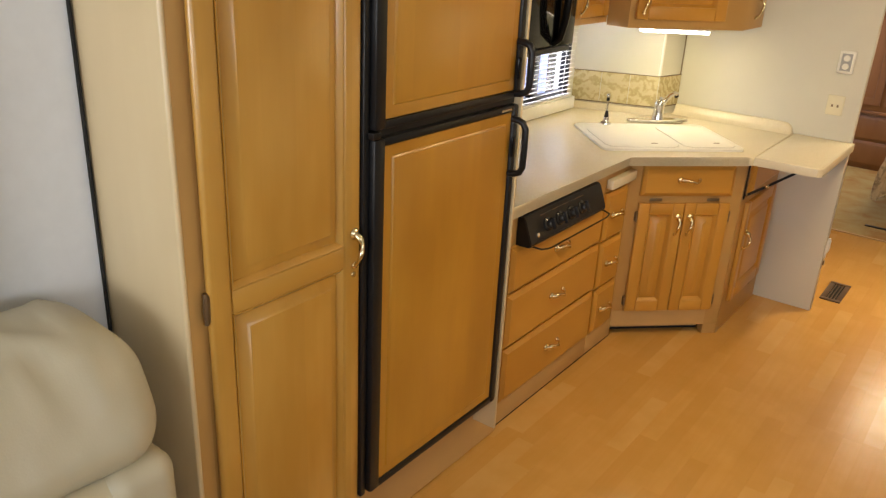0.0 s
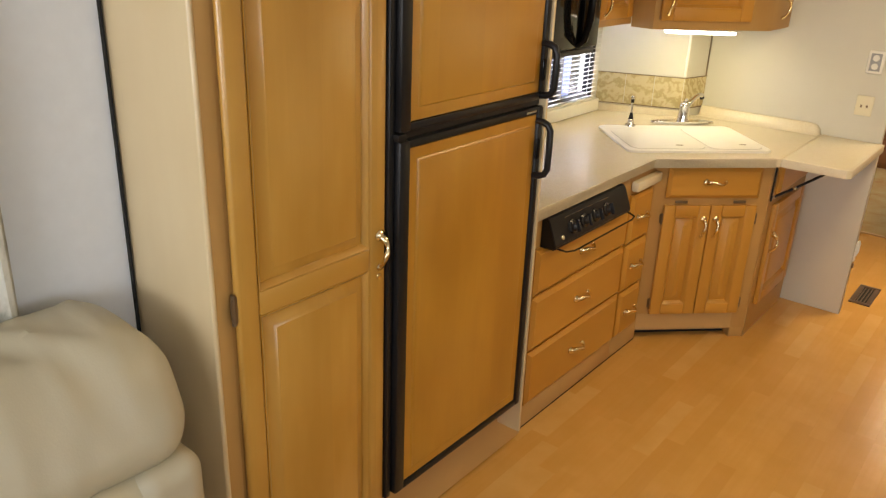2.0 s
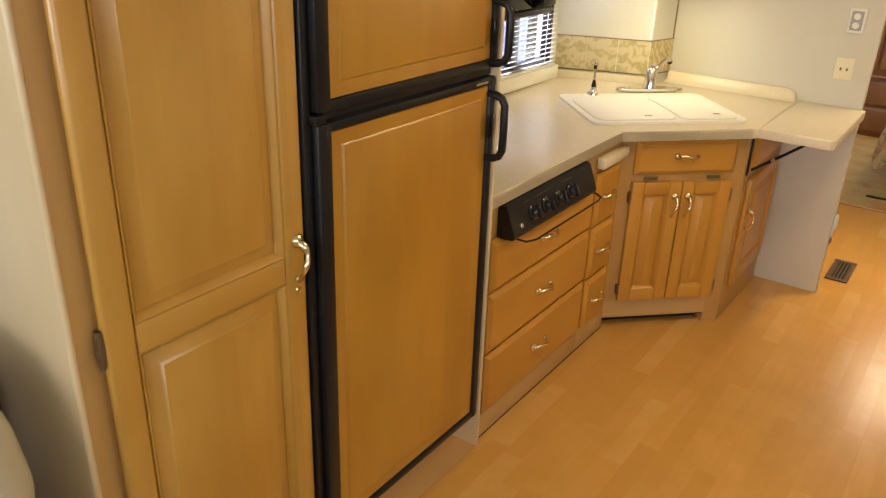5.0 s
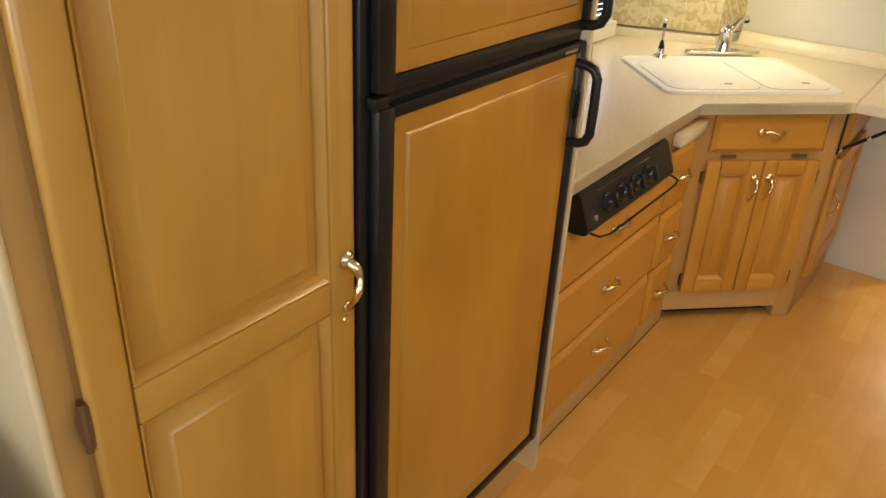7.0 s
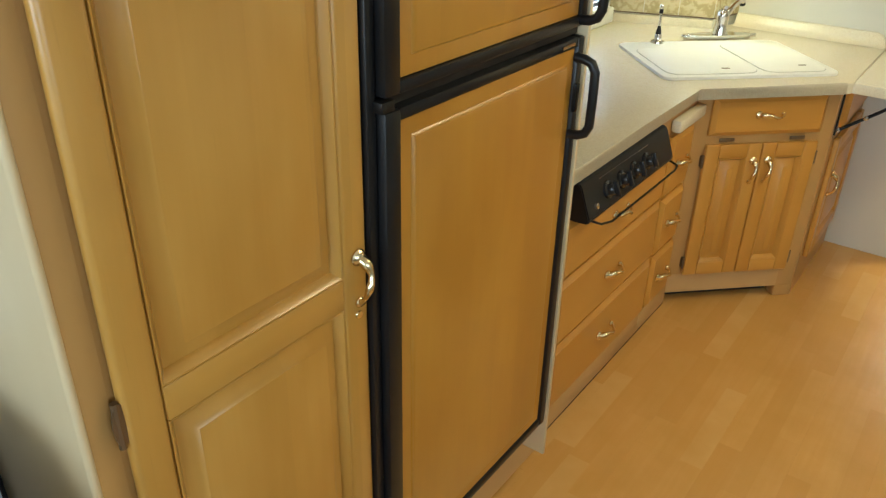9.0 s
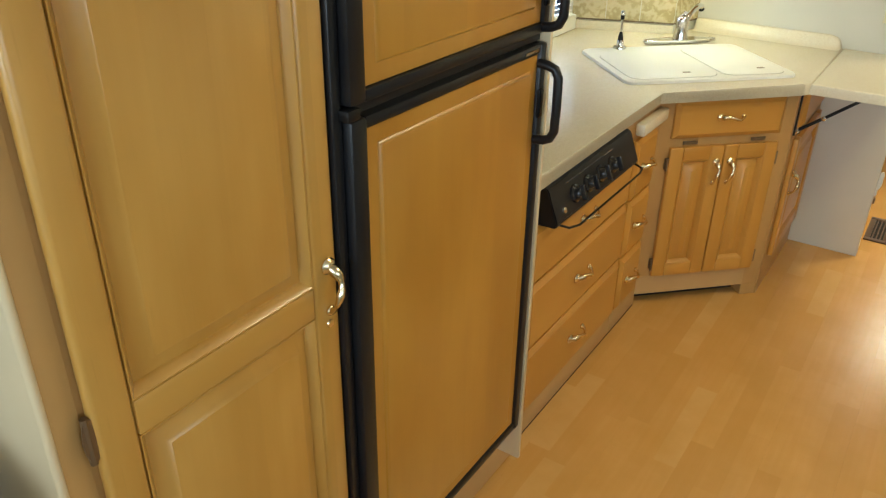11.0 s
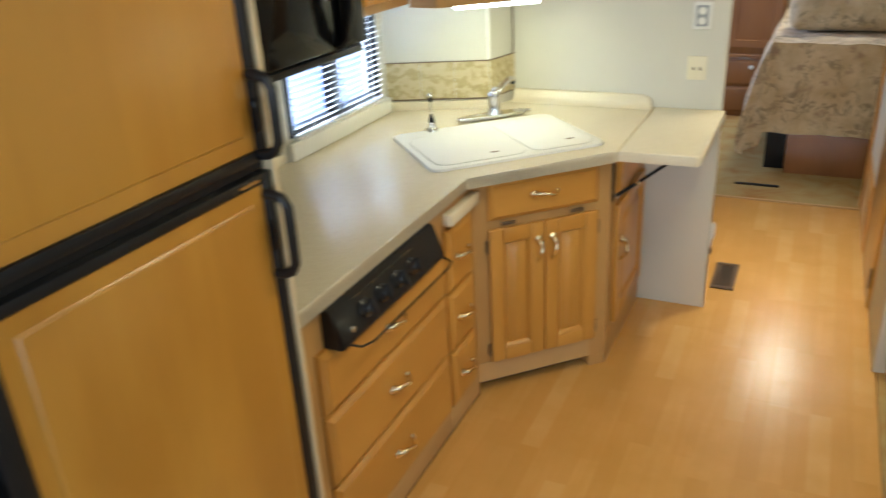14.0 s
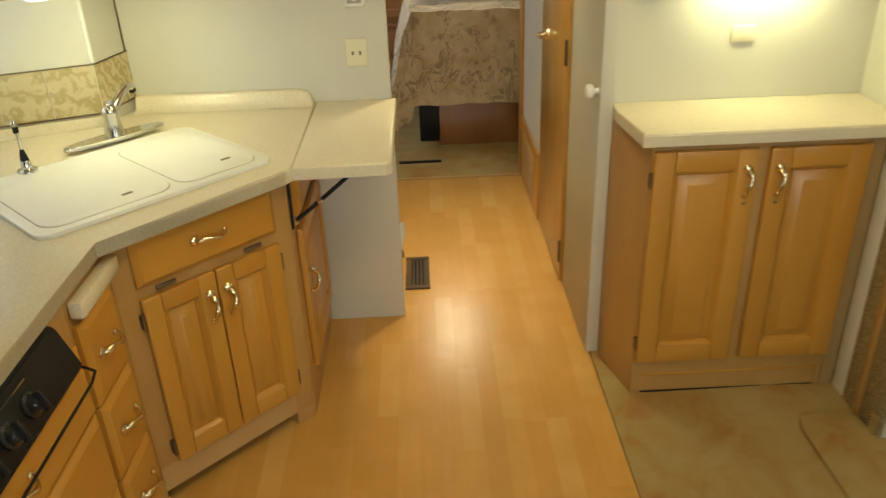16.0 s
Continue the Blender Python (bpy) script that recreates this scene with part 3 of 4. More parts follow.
# ---- refrigerator ----
fridge = thing("refrigerator", faces_x(0.075, -0.818), "black two-door refrigerator with honey maple door panels", "refrigerator")
part("body", box(0.002, 0.65, 0.0, 0.6, 0.238, 1.70, 0.004), BLACK, fridge)
part("flange", box(0.0, 0.02, -0.028, -0.001, 0.238, 1.70, 0.004), BLACK, fridge)
for name, z0, z1 in (("lower_door", 0.245, 1.232), ("freezer_door", 1.252, 1.70)):
    fd = new(name)
    fd.parent, fd.matrix_basis = fridge, pose(0.022, -0.001, z0)
    w, h = 0.612, z1 - z0
    bm = box(0, 0.038, -0.042, 0, 0, h, 0.007)
    box(w - 0.024, w, -0.042, 0, 0, h, 0.006, bm)
    box(0.036, w - 0.022, -0.040, 0, 0, 0.02, 0.004, bm)
    box(0.036, w - 0.022, -0.040, 0, h - 0.02, h, 0.004, bm)
    part("door_frame", bm, BLACK, fd, "black plastic door frame")
    part("door_panel", rings_panel(w - 0.062, h - 0.04, [(0, 0), (0, 0.030), (0.002, 0.0335), (0.030, 0.0335), (0.035, 0.0385), (0.037, 0.039)]),
         WOOD_FRIDGE, fd, "honey maple panel", pose(0.038, 0, 0.02))
    low = name == "lower_door"
    a, b = (h - 0.2, h - 0.04) if low else (0.012, 0.155)
    x = w - 0.022
    grip = [(x, -0.036, a), (x, -0.058, a + 0.002), (x + 0.002, -0.072, a + 0.008), (x + 0.003, -0.080, a + 0.024), (x + 0.003, -0.081, (a + b) / 2),
            (x + 0.003, -0.080, b - 0.024), (x + 0.002, -0.072, b - 0.008), (x, -0.058, b - 0.002), (x, -0.036, b)]
    hb = part("door_handle", tube(grip, 0.0098, 12), BLACK, fd, "black D-shaped grip")
    part("latch", box(x - 0.012, x + 0.006, -0.050, -0.041, (a + b) / 2 - 0.03, (a + b) / 2 + 0.03, 0.004), BLACK_GLOSS, fd)
    if low:
        part("badge", box(w - 0.09, w - 0.04, -0.0425, -0.0405, h - 0.013, h - 0.007), CHROME, fd, "small worn metal badge")
part("hinge_bracket", box(0.012, 0.04, -0.046, -0.004, 1.2335, 1.2505, 0.002), IRON, fridge, "small dark hinge bracket")
part("upper_seal", box(0.04, 0.632, -0.025, -0.001, 1.2335, 1.2505), BLACK, fridge)
panel = thing("refrigerator_surround", faces_x(0.075, -0.18), "narrow pale end strip and kick board beside the refrigerator", "trim")
tagged(panel, kind="structure")
part("end_panel", box(0.0, 0.011, -0.046, 0.66, 0.13, 2.048, 0.002), WOOD_SIDE, panel, "pale maple end panel")
part("kick_board", box(-0.655, 0.15, 0.040, 0.055, 0.006, 0.237), KICK, panel, "pale kick board under the refrigerator")
part("over_cabinet", box(-0.638, -0.002, 0.0, 0.66, 1.702, 2.048), WOOD_FRAME, panel)

# ---- galley base cabinets ----
drawers = thing("drawer_cabinet", faces_x(0.015, -0.16), "honey maple drawer cabinet under the cooktop", "cabinet")
W = 0.849
part("face_frame", box(0.0, W, 0.0, 0.018, 0.0, 0.822), WOOD_FRAME, drawers)
part("carcass", box(0.0, W, 0.019, 0.62, 0.02, 0.822), WOOD_FRAME, drawers)
part("base_strip", box(0.0, W, -0.004, -0.0005, 0.007, 0.096, 0.001), KICK, drawers)
# shade line under the base strip, painted as a thin black strip
part("floor_shade", box(0.0, W, -0.003, -0.0006, 0.0, 0.0068), DARK_GAP_SHADE, drawers, "dark strip painting the shade at the floor")
for z0, z1 in ((0.538, 0.708), (0.326, 0.529), (0.104, 0.317)):
    drawer_front(drawers, 0.675, z1 - z0, pose(0.155, -0.0005, z0))
narrow = thing("narrow_drawer_cabinet", faces_x(0.015, 0.69), "narrow maple cabinet with three small drawers", "cabinet")
part("face_frame", box(0.0, 0.238, 0.0, 0.018, 0.0, 0.822), WOOD_FRAME, narrow)
part("carcass", box(0.0, 0.236, 0.019, 0.3, 0.02, 0.822), WOOD_FRAME, narrow)
part("base_strip", box(0.0, 0.24, -0.004, -0.0005, 0.007, 0.096, 0.001), KICK, narrow)
# same painted shade line at the floor
part("floor_shade", box(0.0, 0.24, -0.003, -0.0006, 0.0, 0.0068), DARK_GAP_SHADE, narrow, "dark strip painting the shade at the floor")
for z0, z1 in ((0.528, 0.735), (0.315, 0.518), (0.104, 0.305)):
    drawer_front(narrow, 0.186, z1 - z0, pose(0.006, -0.0005, z0))
board = part("cutting_board", box(0.0, 0.225, -0.034, -0.001, 0.0, 0.042, 0.008), COUNTER, narrow, "pale pull-out board edge", pose(0.008, 0, 0.752))

# control panel of the cooktop
cooktop = thing("cooktop_controls", faces_x(0.015, 0.035, 0.705), "black sloping cooktop control panel with four knobs", "cooktop")
bm = bmesh.new()
side = [(0.0, 0.0), (-0.056, 0.003), (-0.062, 0.014), (-0.03, 0.100), (-0.022, 0.107), (0.0, 0.107)]
rows = [[bm.verts.new((x, y, z)) for y, z in side] for x in (0.0, 0.552)]
for k in range(len(side)):
    bm.faces.new((rows[0][k], rows[0][(k + 1) % 6], rows[1][(k + 1) % 6], rows[1][k]))
bm.faces.new(rows[0])
bm.faces.new(rows[1][::-1])
bmesh.ops.bevel(bm, geom=bm.edges[:], offset=0.003, segments=2, affect="EDGES")
part("housing", bm, BLACK, cooktop)
for i in range(4):
    m = pose(0.125 + i * 0.082, -0.0462, 0.056, 69, 0, 0)
    knob = part("knob", lathe([(0.004, 0), (0.025, 0.0), (0.024, 0.006), (0.0185, 0.009), (0.017, 0.022), (0.0145, 0.0245), (0.004, 0.025)], None, 18), KNOB, cooktop, "glossy black knob", m)
    part("pointer", box(-0.004, 0.004, -0.021, 0.021, 0.02, 0.034, 0.002), KNOB, knob)
part("igniter", lathe([(0.002, 0), (0.009, 0.0), (0.008, 0.006), (0.002, 0.007)], None, 12), CHROME, cooktop, "small bright igniter button", pose(0.05, -0.053, 0.037, 69, 0, 0))
part("legend", box(0.09, 0.40, -0.0345, -0.0325, 0.0925, 0.0937), CHROME, cooktop, "thin silver line")
part("guard_rail", tube([(0.05, 0.0, -0.004), (0.05, -0.03, -0.008), (0.062, -0.068, -0.014), (0.1, -0.08, -0.017), (0.53, -0.08, -0.017),
                         (0.566, -0.074, -0.014), (0.575, -0.05, -0.010), (0.568, 0.002, 0.0)], 0.0032, 8), IRON, cooktop, "thin black wire guard rail")

# sink corner cabinet
corner = thing("sink_cabinet", faces_diagonal(0.015, 0.929), "honey maple corner sink cabinet with two doors", "cabinet")
part("face_frame", box(0.0, 0.515, 0.0, 0.018, 0.048, 0.822), WOOD_FRAME, corner)
part("foot", box(0.452, 0.515, 0.0, 0.05, 0.0, 0.0475, 0.002), WOOD_FRAME, corner)
part("kick_board", box(-0.02, 0.4515, 0.058, 0.07, 0.012, 0.0475), KICK, corner)
# black strip paints the shade below the recessed kick board
part("floor_shade", box(-0.02, 0.4515, 0.06, 0.07, 0.0, 0.0118), DARK_GAP_SHADE, corner, "dark strip painting the shade at the floor")
part("apron", box(0.0, 0.4515, -0.002, -0.0005, 0.0485, 0.126), KICK, corner)
drawer_front(corner, 0.412, 0.135, pose(0.052, -0.0005, 0.674), "false_drawer_front")
for x in (0.10, 0.36):
    part("tilt_hinge", box(x, x + 0.055, -0.008, -0.001, 0.648, 0.66, 0.002), BRONZE, corner, "dark tilt-out hinge")
for x, side, px in ((0.052, -1, 0.178), (0.26, 1, 0.025)):
    panel_door("door", corner, 0.204, 0.512, pose(x, -0.0005, 0.130), 0.05, (), side, (px, 0.412, 90))

# flap side cabinet
flank = thing("flap_side_cabinet", faces_x(0.384, 1.296), "honey maple cabinet under the folding counter flap", "cabinet")
part("face_frame", box(0.0, 0.56, 0.0, 0.018, 0.0, 0.822), WOOD_FRAME, flank)
part("carcass", box(0.012, 0.56, 0.019, 0.3, 0.02, 0.822), WOOD_FRAME, flank)
drawer_front(flank, 0.44, 0.13, pose(0.06, -0.0005, 0.672), "false_drawer_front", False)
panel_door("door", flank, 0.44, 0.48, pose(0.06, -0.0005, 0.145), 0.05, (), 0, (0.028, 0.30, 90))
part("latch_plate", box(0.40, 0.425, -0.006, -0.001, 0.118, 0.128, 0.002), BRONZE, flank)

# ---- counters ----
outline = [(-0.618, -0.164), (0.043, -0.164), (0.038, 0.844), (0.401, 1.223), (0.414, 1.245), (0.414, 1.858), (-0.18, 1.858), (-0.222, 1.687), (-0.618, 1.543)]
counter = thing("countertop", Matrix(), "beige speckled laminate countertop along the galley", "countertop")
part("slab", prism(outline, 0.824, COUNTER_Z, 0.006), COUNTER, counter)
for a, b in ((outline[2], outline[1]), (outline[3], outline[2])):
    part("edge_band", strip(a, b, 0.8235, COUNTER_Z - 0.005, 0.004), COUNTER, counter, "rounded laminate front edge")
flap = thing("counter_flap", Matrix(), "raised folding countertop leaf on a black stay", "countertop")
part("leaf", prism([(0.4148, 1.245), (0.666, 1.253), (0.681, 1.27), (0.682, 1.857), (0.4148, 1.857)], 0.825, COUNTER_Z - 0.001, 0.006), COUNTER, flap)
part("hinge_strip", box(0.3855, 0.392, 1.30, 1.308, 0.655, 0.823), IRON, flap, "upright black bracket plate")
arm = tube([(0.394, 1.316, 0.672), (0.47, 1.33, 0.728), (0.585, 1.345, 0.818)], 0.0065, 8, None, 0.5)
part("stay", arm, IRON, flap, "black folding stay")
for p in ((0.394, 1.316, 0.672), (0.47, 1.328, 0.728)):
    part("rivet", lathe([(0.002, 0), (0.009, 0.001), (0.008, 0.006), (0.002, 0.007)], None, 10), CHROME, flap, "", pose(*p, 90, 0, 0) @ pose(0, 0, 0.002))
part("mount", box(0.54, 0.60, 1.335, 1.355, 0.814, 0.8245, 0.002), IRON, flap)
part("rear_bracket", box(0.3855, 0.393, 1.752, 1.762, 0.735, 0.823), IRON, flap, "small black rear bracket")
part("rear_stay", tube([(0.395, 1.757, 0.80), (0.43, 1.757, 0.79), (0.455, 1.757, 0.818)], 0.007, 8, None, 0.5), IRON, flap, "folded black rear stay")
bm = strip((-0.608, 1.5455), (-0.222, 1.6862), COUNTER_Z + 0.0005, 0.897, 0.014)
structure("backsplash_sink", bm, COUNTER, "speckled laminate upstand behind the sink", "backsplash")
bm, rows = bmesh.new(), []
for x, k in ((-0.172, 1), (0.345, 1), (0.37, 0.96), (0.388, 0.82), (0.4, 0.55), (0.407, 0.1)):
    rows.append([bm.verts.new((x, y, COUNTER_Z + 0.0006 + z * k)) for y, z in
                 ((1.8592, 0), (1.8592, 0.045), (1.838, 0.045), (1.833, 0.041), (1.828, 0.022), (1.818, 0.008), (1.795, 0.0008), (1.79, 0))])
for p, q in zip(rows, rows[1:]):
    for k in range(8):
        bm.faces.new((p[k], p[(k + 1) % 8], q[(k + 1) % 8], q[k]))
bm.faces.new(rows[0][::-1])
bm.faces.new(rows[-1])
structure("backsplash_wall", bm, COUNTER, "speckled laminate upstand along the partition", "backsplash")
structure("backsplash_window", box(-0.6195, -0.606, -0.16, 0.795, COUNTER_Z + 0.0005, 0.9, 0.004), COUNTER, "speckled laminate upstand by the cooktop", "backsplash")

# ---- sink ----
sink = thing("kitchen_sink", faces_diagonal(-0.082, 0.85, COUNTER_Z + 0.0005), "white double sink with fitted covers", "sink")
SW, SD = 0.632, 0.458


def rounded(w, d, r, n=5, x=0.0, y=0.0):
    pts = []
    for cx, cy, a in ((x + w - r, y + d - r, 0), (x + r, y + d - r, 90), (x + r, y + r, 180), (x + w - r, y + r, 270)):
        for k in range(n + 1):
            t = radians(a + 90 * k / n)
            pts.append((cx + r * math.cos(t), cy + r * math.sin(t)))
    return pts


part("rim", prism(rounded(SW, SD, 0.035), 0, 0.010, 0.004), SINK, sink)
for w, d, rad, x in ((0.325, 0.335, 0.05, 0.028), (0.232, 0.375, 0.045, 0.372)):
    part("groove", prism(rounded(w + 0.004, d + 0.004, rad, 6, x - 0.002, 0.024), 0.0101, 0.0106), GROOVE, sink, "thin dark gap round a cover")
part("cover", prism(rounded(0.325, 0.335, 0.05, 6, 0.028, 0.026), 0.0103, 0.0125, 0.0012), SINK, sink, "white cover over the large basin")
part("cover", prism(rounded(0.232, 0.375, 0.045, 6, 0.372, 0.026), 0.0103, 0.0122, 0.0012), SINK, sink, "white cover over the small basin")
for x, y in ((0.235, 0.075), (0.525, 0.09)):
    part("finger_slot", prism(rounded(0.03, 0.012, 0.0055, 4, x, y), 0.0126, 0.0132), BRONZE, sink, "dark finger slot")
faucet = thing("faucet", faces_diagonal(-0.136, 1.52, COUNTER_Z + 0.0108), "chrome single-lever kitchen faucet on the sink", "faucet")
part("base_plate", prism([(0.155 * math.cos(a), 0.03 * math.sin(a)) for a in np.linspace(0, 2 * math.pi, 28, endpoint=False)], 0, 0.012, 0.004), CHROME, faucet)
part("column", lathe([(0.030, 0.0125), (0.027, 0.03), (0.0235, 0.055), (0.0245, 0.08), (0.024, 0.092), (0.015, 0.102), (0.004, 0.104)]), CHROME, faucet)
part("spout", tube([(0, 0.005, 0.062), (0.028, 0.02, 0.088), (0.06, 0.04, 0.112), (0.092, 0.058, 0.124), (0.108, 0.066, 0.119)], [0.015, 0.0135, 0.012, 0.0115, 0.0125], 12), CHROME, faucet)
part("aerator", tube([(0.106, 0.065, 0.119), (0.112, 0.068, 0.106)], [0.012, 0.011], 12), BLACK, faucet)
part("lever", tube([(0, 0.0, 0.1), (-0.004, -0.012, 0.112), (-0.01, -0.035, 0.118)], [0.011, 0.0085, 0.007], 10), CHROME, faucet)
sprayer = thing("side_sprayer", faces_diagonal(-0.288, 1.276, COUNTER_Z + 0.0108), "slim chrome and black side sprayer on the sink", "sprayer")
part("base", lathe([(0.026, 0), (0.025, 0.006), (0.014, 0.011), (0.0125, 0.03), (0.011, 0.032)]), CHROME, sprayer)
part("cone", tube([(0, 0, 0.031), (0, 0.001, 0.044), (0, 0.002, 0.062)], [0.0115, 0.0095, 0.005], 12), BLACK, sprayer)
part("stem", tube([(0, 0.002, 0.06), (0.0, 0.004, 0.108)], [0.0052, 0.0046], 10), CHROME, sprayer)
part("collar", tube([(0, 0.004, 0.107), (0, 0.004, 0.122)], [0.0075, 0.0075], 10), BLACK, sprayer)
part("head", tube([(0, 0.004, 0.121), (0, 0.004, 0.13), (0, 0.004, 0.139)], [0.006, 0.0095, 0.006], 12), CHROME, sprayer)

# ---- microwave and wall cabinets ----
micro = thing("microwave_oven", faces_x(-0.285, 0.21, 1.247), "black built-in microwave oven with a bowed handle", "microwave")
part("housing", box(0.0, 0.62, 0.0, 0.32, 0.0, 0.43, 0.006), BLACK, micro)
dm = part("door", box(0.01, 0.44, -0.022, -0.0005, 0.03, 0.41, 0.008), BLACK_GLOSS, micro)
part("door_window", box(0.05, 0.39, -0.0245, -0.0225, 0.08, 0.36, 0.0008), BLACK_GLOSS, dm, "dark glass window")
part("handle", tube([(0.462, -0.012, 0.035), (0.468, -0.04, 0.06), (0.47, -0.056, 0.14), (0.47, -0.06, 0.22), (0.47, -0.056, 0.3), (0.468, -0.04, 0.38), (0.462, -0.012, 0.405)],
                    [0.012, 0.014, 0.015, 0.015, 0.015, 0.014, 0.012], 10), BLACK_GLOSS, micro, "glossy black bowed handle")
part("control_panel", box(0.485, 0.615, -0.02, -0.0005, 0.03, 0.41, 0.005), BLACK_GLOSS, micro)
part("vent_grille", box(0.02, 0.60, -0.015, -0.0005, 0.004, 0.024, 0.003), BLACK, micro)
over = thing("wall_cabinet", faces_x(-0.30, 0.848, 1.338), "honey maple wall cabinet beside the microwave", "cabinet", "wall cabinets")
part("carcass", box(0.0, 0.33, 0.0, 0.31, 0.0, 0.71), WOOD_FRAME, over)
panel_door("door", over, 0.29, 0.62, pose(0.012, -0.0005, 0.03), 0.05, (), 0, (0.03, 0.06, 90))
cc = thing("corner_wall_cabinet", Matrix(), "honey maple corner wall cabinet over the sink", "cabinet", "wall cabinets")
A, B = Vector((-0.19, 1.165)), Vector((0.12, 1.52))
part("carcass", prism([A[:], B[:], (0.17, 1.58), (0.17, 1.858), (-0.176, 1.858), (-0.218, 1.69), (-0.298, 1.66), (-0.298, 1.182)], 1.325, 2.048), WOOD_FRAME, cc)
deg = math.degrees(math.atan2(B.y - A.y, B.x - A.x))
panel_door("door", cc, 0.42, 0.64, pose(A.x, A.y, 1.362, 0, 0, deg) @ pose(0.026, -0.0005, 0), 0.055, (), 0, (0.03, 0.07, 90))
handle("pull", cc, 0.092, pose(0.171, 1.72, 1.42, 0, 0, 90) @ pose(0, 0, 0, 0, 90, 0))
tube_lamp = thing("under_cabinet_light", pose(-0.085, 1.442, 1.324, 0, 0, 39), "lit white fluorescent fitting under the corner cabinet", "light")
part("housing", box(-0.17, 0.17, -0.03, 0.05, -0.012, 0.0, 0.003), WHITE, tube_lamp)
part("diffuser", box(-0.155, 0.155, -0.022, 0.03, -0.028, -0.0125, 0.005), TUBE_GLOW, tube_lamp, "glowing diffuser")

# ---- sockets ----
outlet = thing("wall_socket", pose(0.562, 1.8595, 1.018), "ivory twin power socket on the white partition", "socket")
part("plate", box(-0.036, 0.036, -0.006, 0, -0.045, 0.045, 0.003), IVORY, outlet)
for x in (-0.012, 0.012):
    part("jack", box(x - 0.004, x + 0.004, -0.0075, -0.0062, -0.008, 0.004), BRONZE, outlet)
thermo = thing("wall_control", pose(0.569, 1.8595, 1.213), "small white wall control with two dials", "control")
part("body", box(-0.034, 0.034, -0.016, 0, -0.05, 0.05, 0.006), WHITE, thermo)
part("face", box(-0.022, 0.022, -0.0185, -0.0165, -0.038, 0.038, 0.002), plain("grey_plastic", (0.32, 0.33, 0.34), 0.4), thermo, "grey recessed face")
for z in (-0.018, 0.018):
    part("dial", lathe([(0.002, 0), (0.014, 0), (0.013, 0.006), (0.002, 0.007)], None, 16), WHITE, thermo, "", pose(0, -0.0187, z, 90))
nook_socket = thing("nook_socket", pose(1.722, 1.6015, 1.085), "ivory power socket above the side counter", "socket")
part("plate", box(-0.036, 0.036, -0.006, 0, -0.024, 0.024, 0.003), IVORY, nook_socket)

# ---- side cabinet with lamp ----
side_cab = thing("side_cabinet", pose(1.348, 1.325, 0), "honey maple two-door side cabinet on the carpet", "cabinet")
part("face_frame", box(0.052, 0.668, 0.0, 0.018, 0.075, 0.855), WOOD_FRAME, side_cab)
part("carcass", prism([(-0.002, 0.188), (0.051, 0.001), (0.051, 0.019), (0.708, 0.045), (0.708, 0.274), (-0.002, 0.274)], 0.0, 0.855), WOOD_FRAME, side_cab, "maple body with a splayed side")
part("filler", box(0.6685, 0.7127, -0.003, 0.044, 0.0, 0.855), WOOD_FILLER, side_cab, "set-back dull brown filler strip")
part("base", box(0.085, 0.65, 0.004, 0.018, 0.0, 0.0745), WOOD_FRAME, side_cab)
part("foot", box(0.052, 0.084, 0.0, 0.018, 0.0, 0.0745), WOOD_FRAME, side_cab)
part("foot", box(0.651, 0.668, 0.0, 0.018, 0.0, 0.0745), WOOD_FRAME, side_cab)
part("moulding", box(0.085, 0.65, -0.002, 0.003, 0.066, 0.0744, 0.001), WOOD_H, side_cab)
# painted shade where the base meets the carpet
part("floor_shade", box(0.085, 0.65, -0.001, 0.003, 0.0, 0.0045), DARK_GAP_SHADE, side_cab, "dark strip painting the shade at the carpet")
for x, w, side, px in ((0.058, 0.293, -1, 0.265), (0.384, 0.284, 0, 0.03)):
    panel_door("door", side_cab, w, 0.703, pose(x, -0.0005, 0.130), 0.06, (), side, (px, 0.605, 90))
    part("catch_plate", lathe([(0.002, 0), (0.0075, 0.0005), (0.0065, 0.003), (0.002, 0.0035)], None, 12, pose(x + px, -0.0195, 0.672, 90)), BRASS, side_cab, "small brass catch plate")
side_top = thing("side_countertop", Matrix(), "beige speckled laminate top of the side cabinet", "countertop")
part("slab", prism([(1.346, 1.515), (1.366, 1.298), (2.09, 1.298), (2.109, 1.312), (2.109, 1.600), (1.346, 1.600)], 0.8555, 0.891, 0.006), COUNTER, side_top)
part("edge_band", strip((1.367, 1.298), (2.089, 1.298), 0.8552, 0.886, 0.004), COUNTER, side_top)
nook_cab = thing("nook_wall_cabinet", pose(1.348, 1.36, 1.30), "honey maple wall cabinet over the side counter", "cabinet")
part("carcass", box(0.0, 0.76, 0.0, 0.238, 0.0, 0.745), WOOD_FRAME, nook_cab)
for x in (0.02, 0.39):
    panel_door("door", nook_cab, 0.35, 0.63, pose(x, -0.0005, 0.04), 0.055)
bar_light = thing("nook_light", pose(1.77, 1.52, 1.299), "lit white fluorescent fitting under the nook cabinet", "light")
part("housing", box(-0.21, 0.21, -0.04, 0.04, -0.012, 0.0, 0.003), WHITE, bar_light)
part("diffuser", box(-0.19, 0.19, -0.03, 0.03, -0.03, -0.0125, 0.006), TUBE_GLOW, bar_light, "glowing diffuser")
plate = thing("galley_socket", faces_x(-0.6135, 0.565, 1.06), "ivory socket plate on the border tiles", "socket")
part("plate", box(-0.036, 0.036, -0.006, 0, -0.045, 0.045, 0.003), IVORY, plate)
for z in (-0.018, 0.018):
    part("jack", box(-0.012, 0.012, -0.0075, -0.0062, z - 0.01, z + 0.01), WHITE, plate)

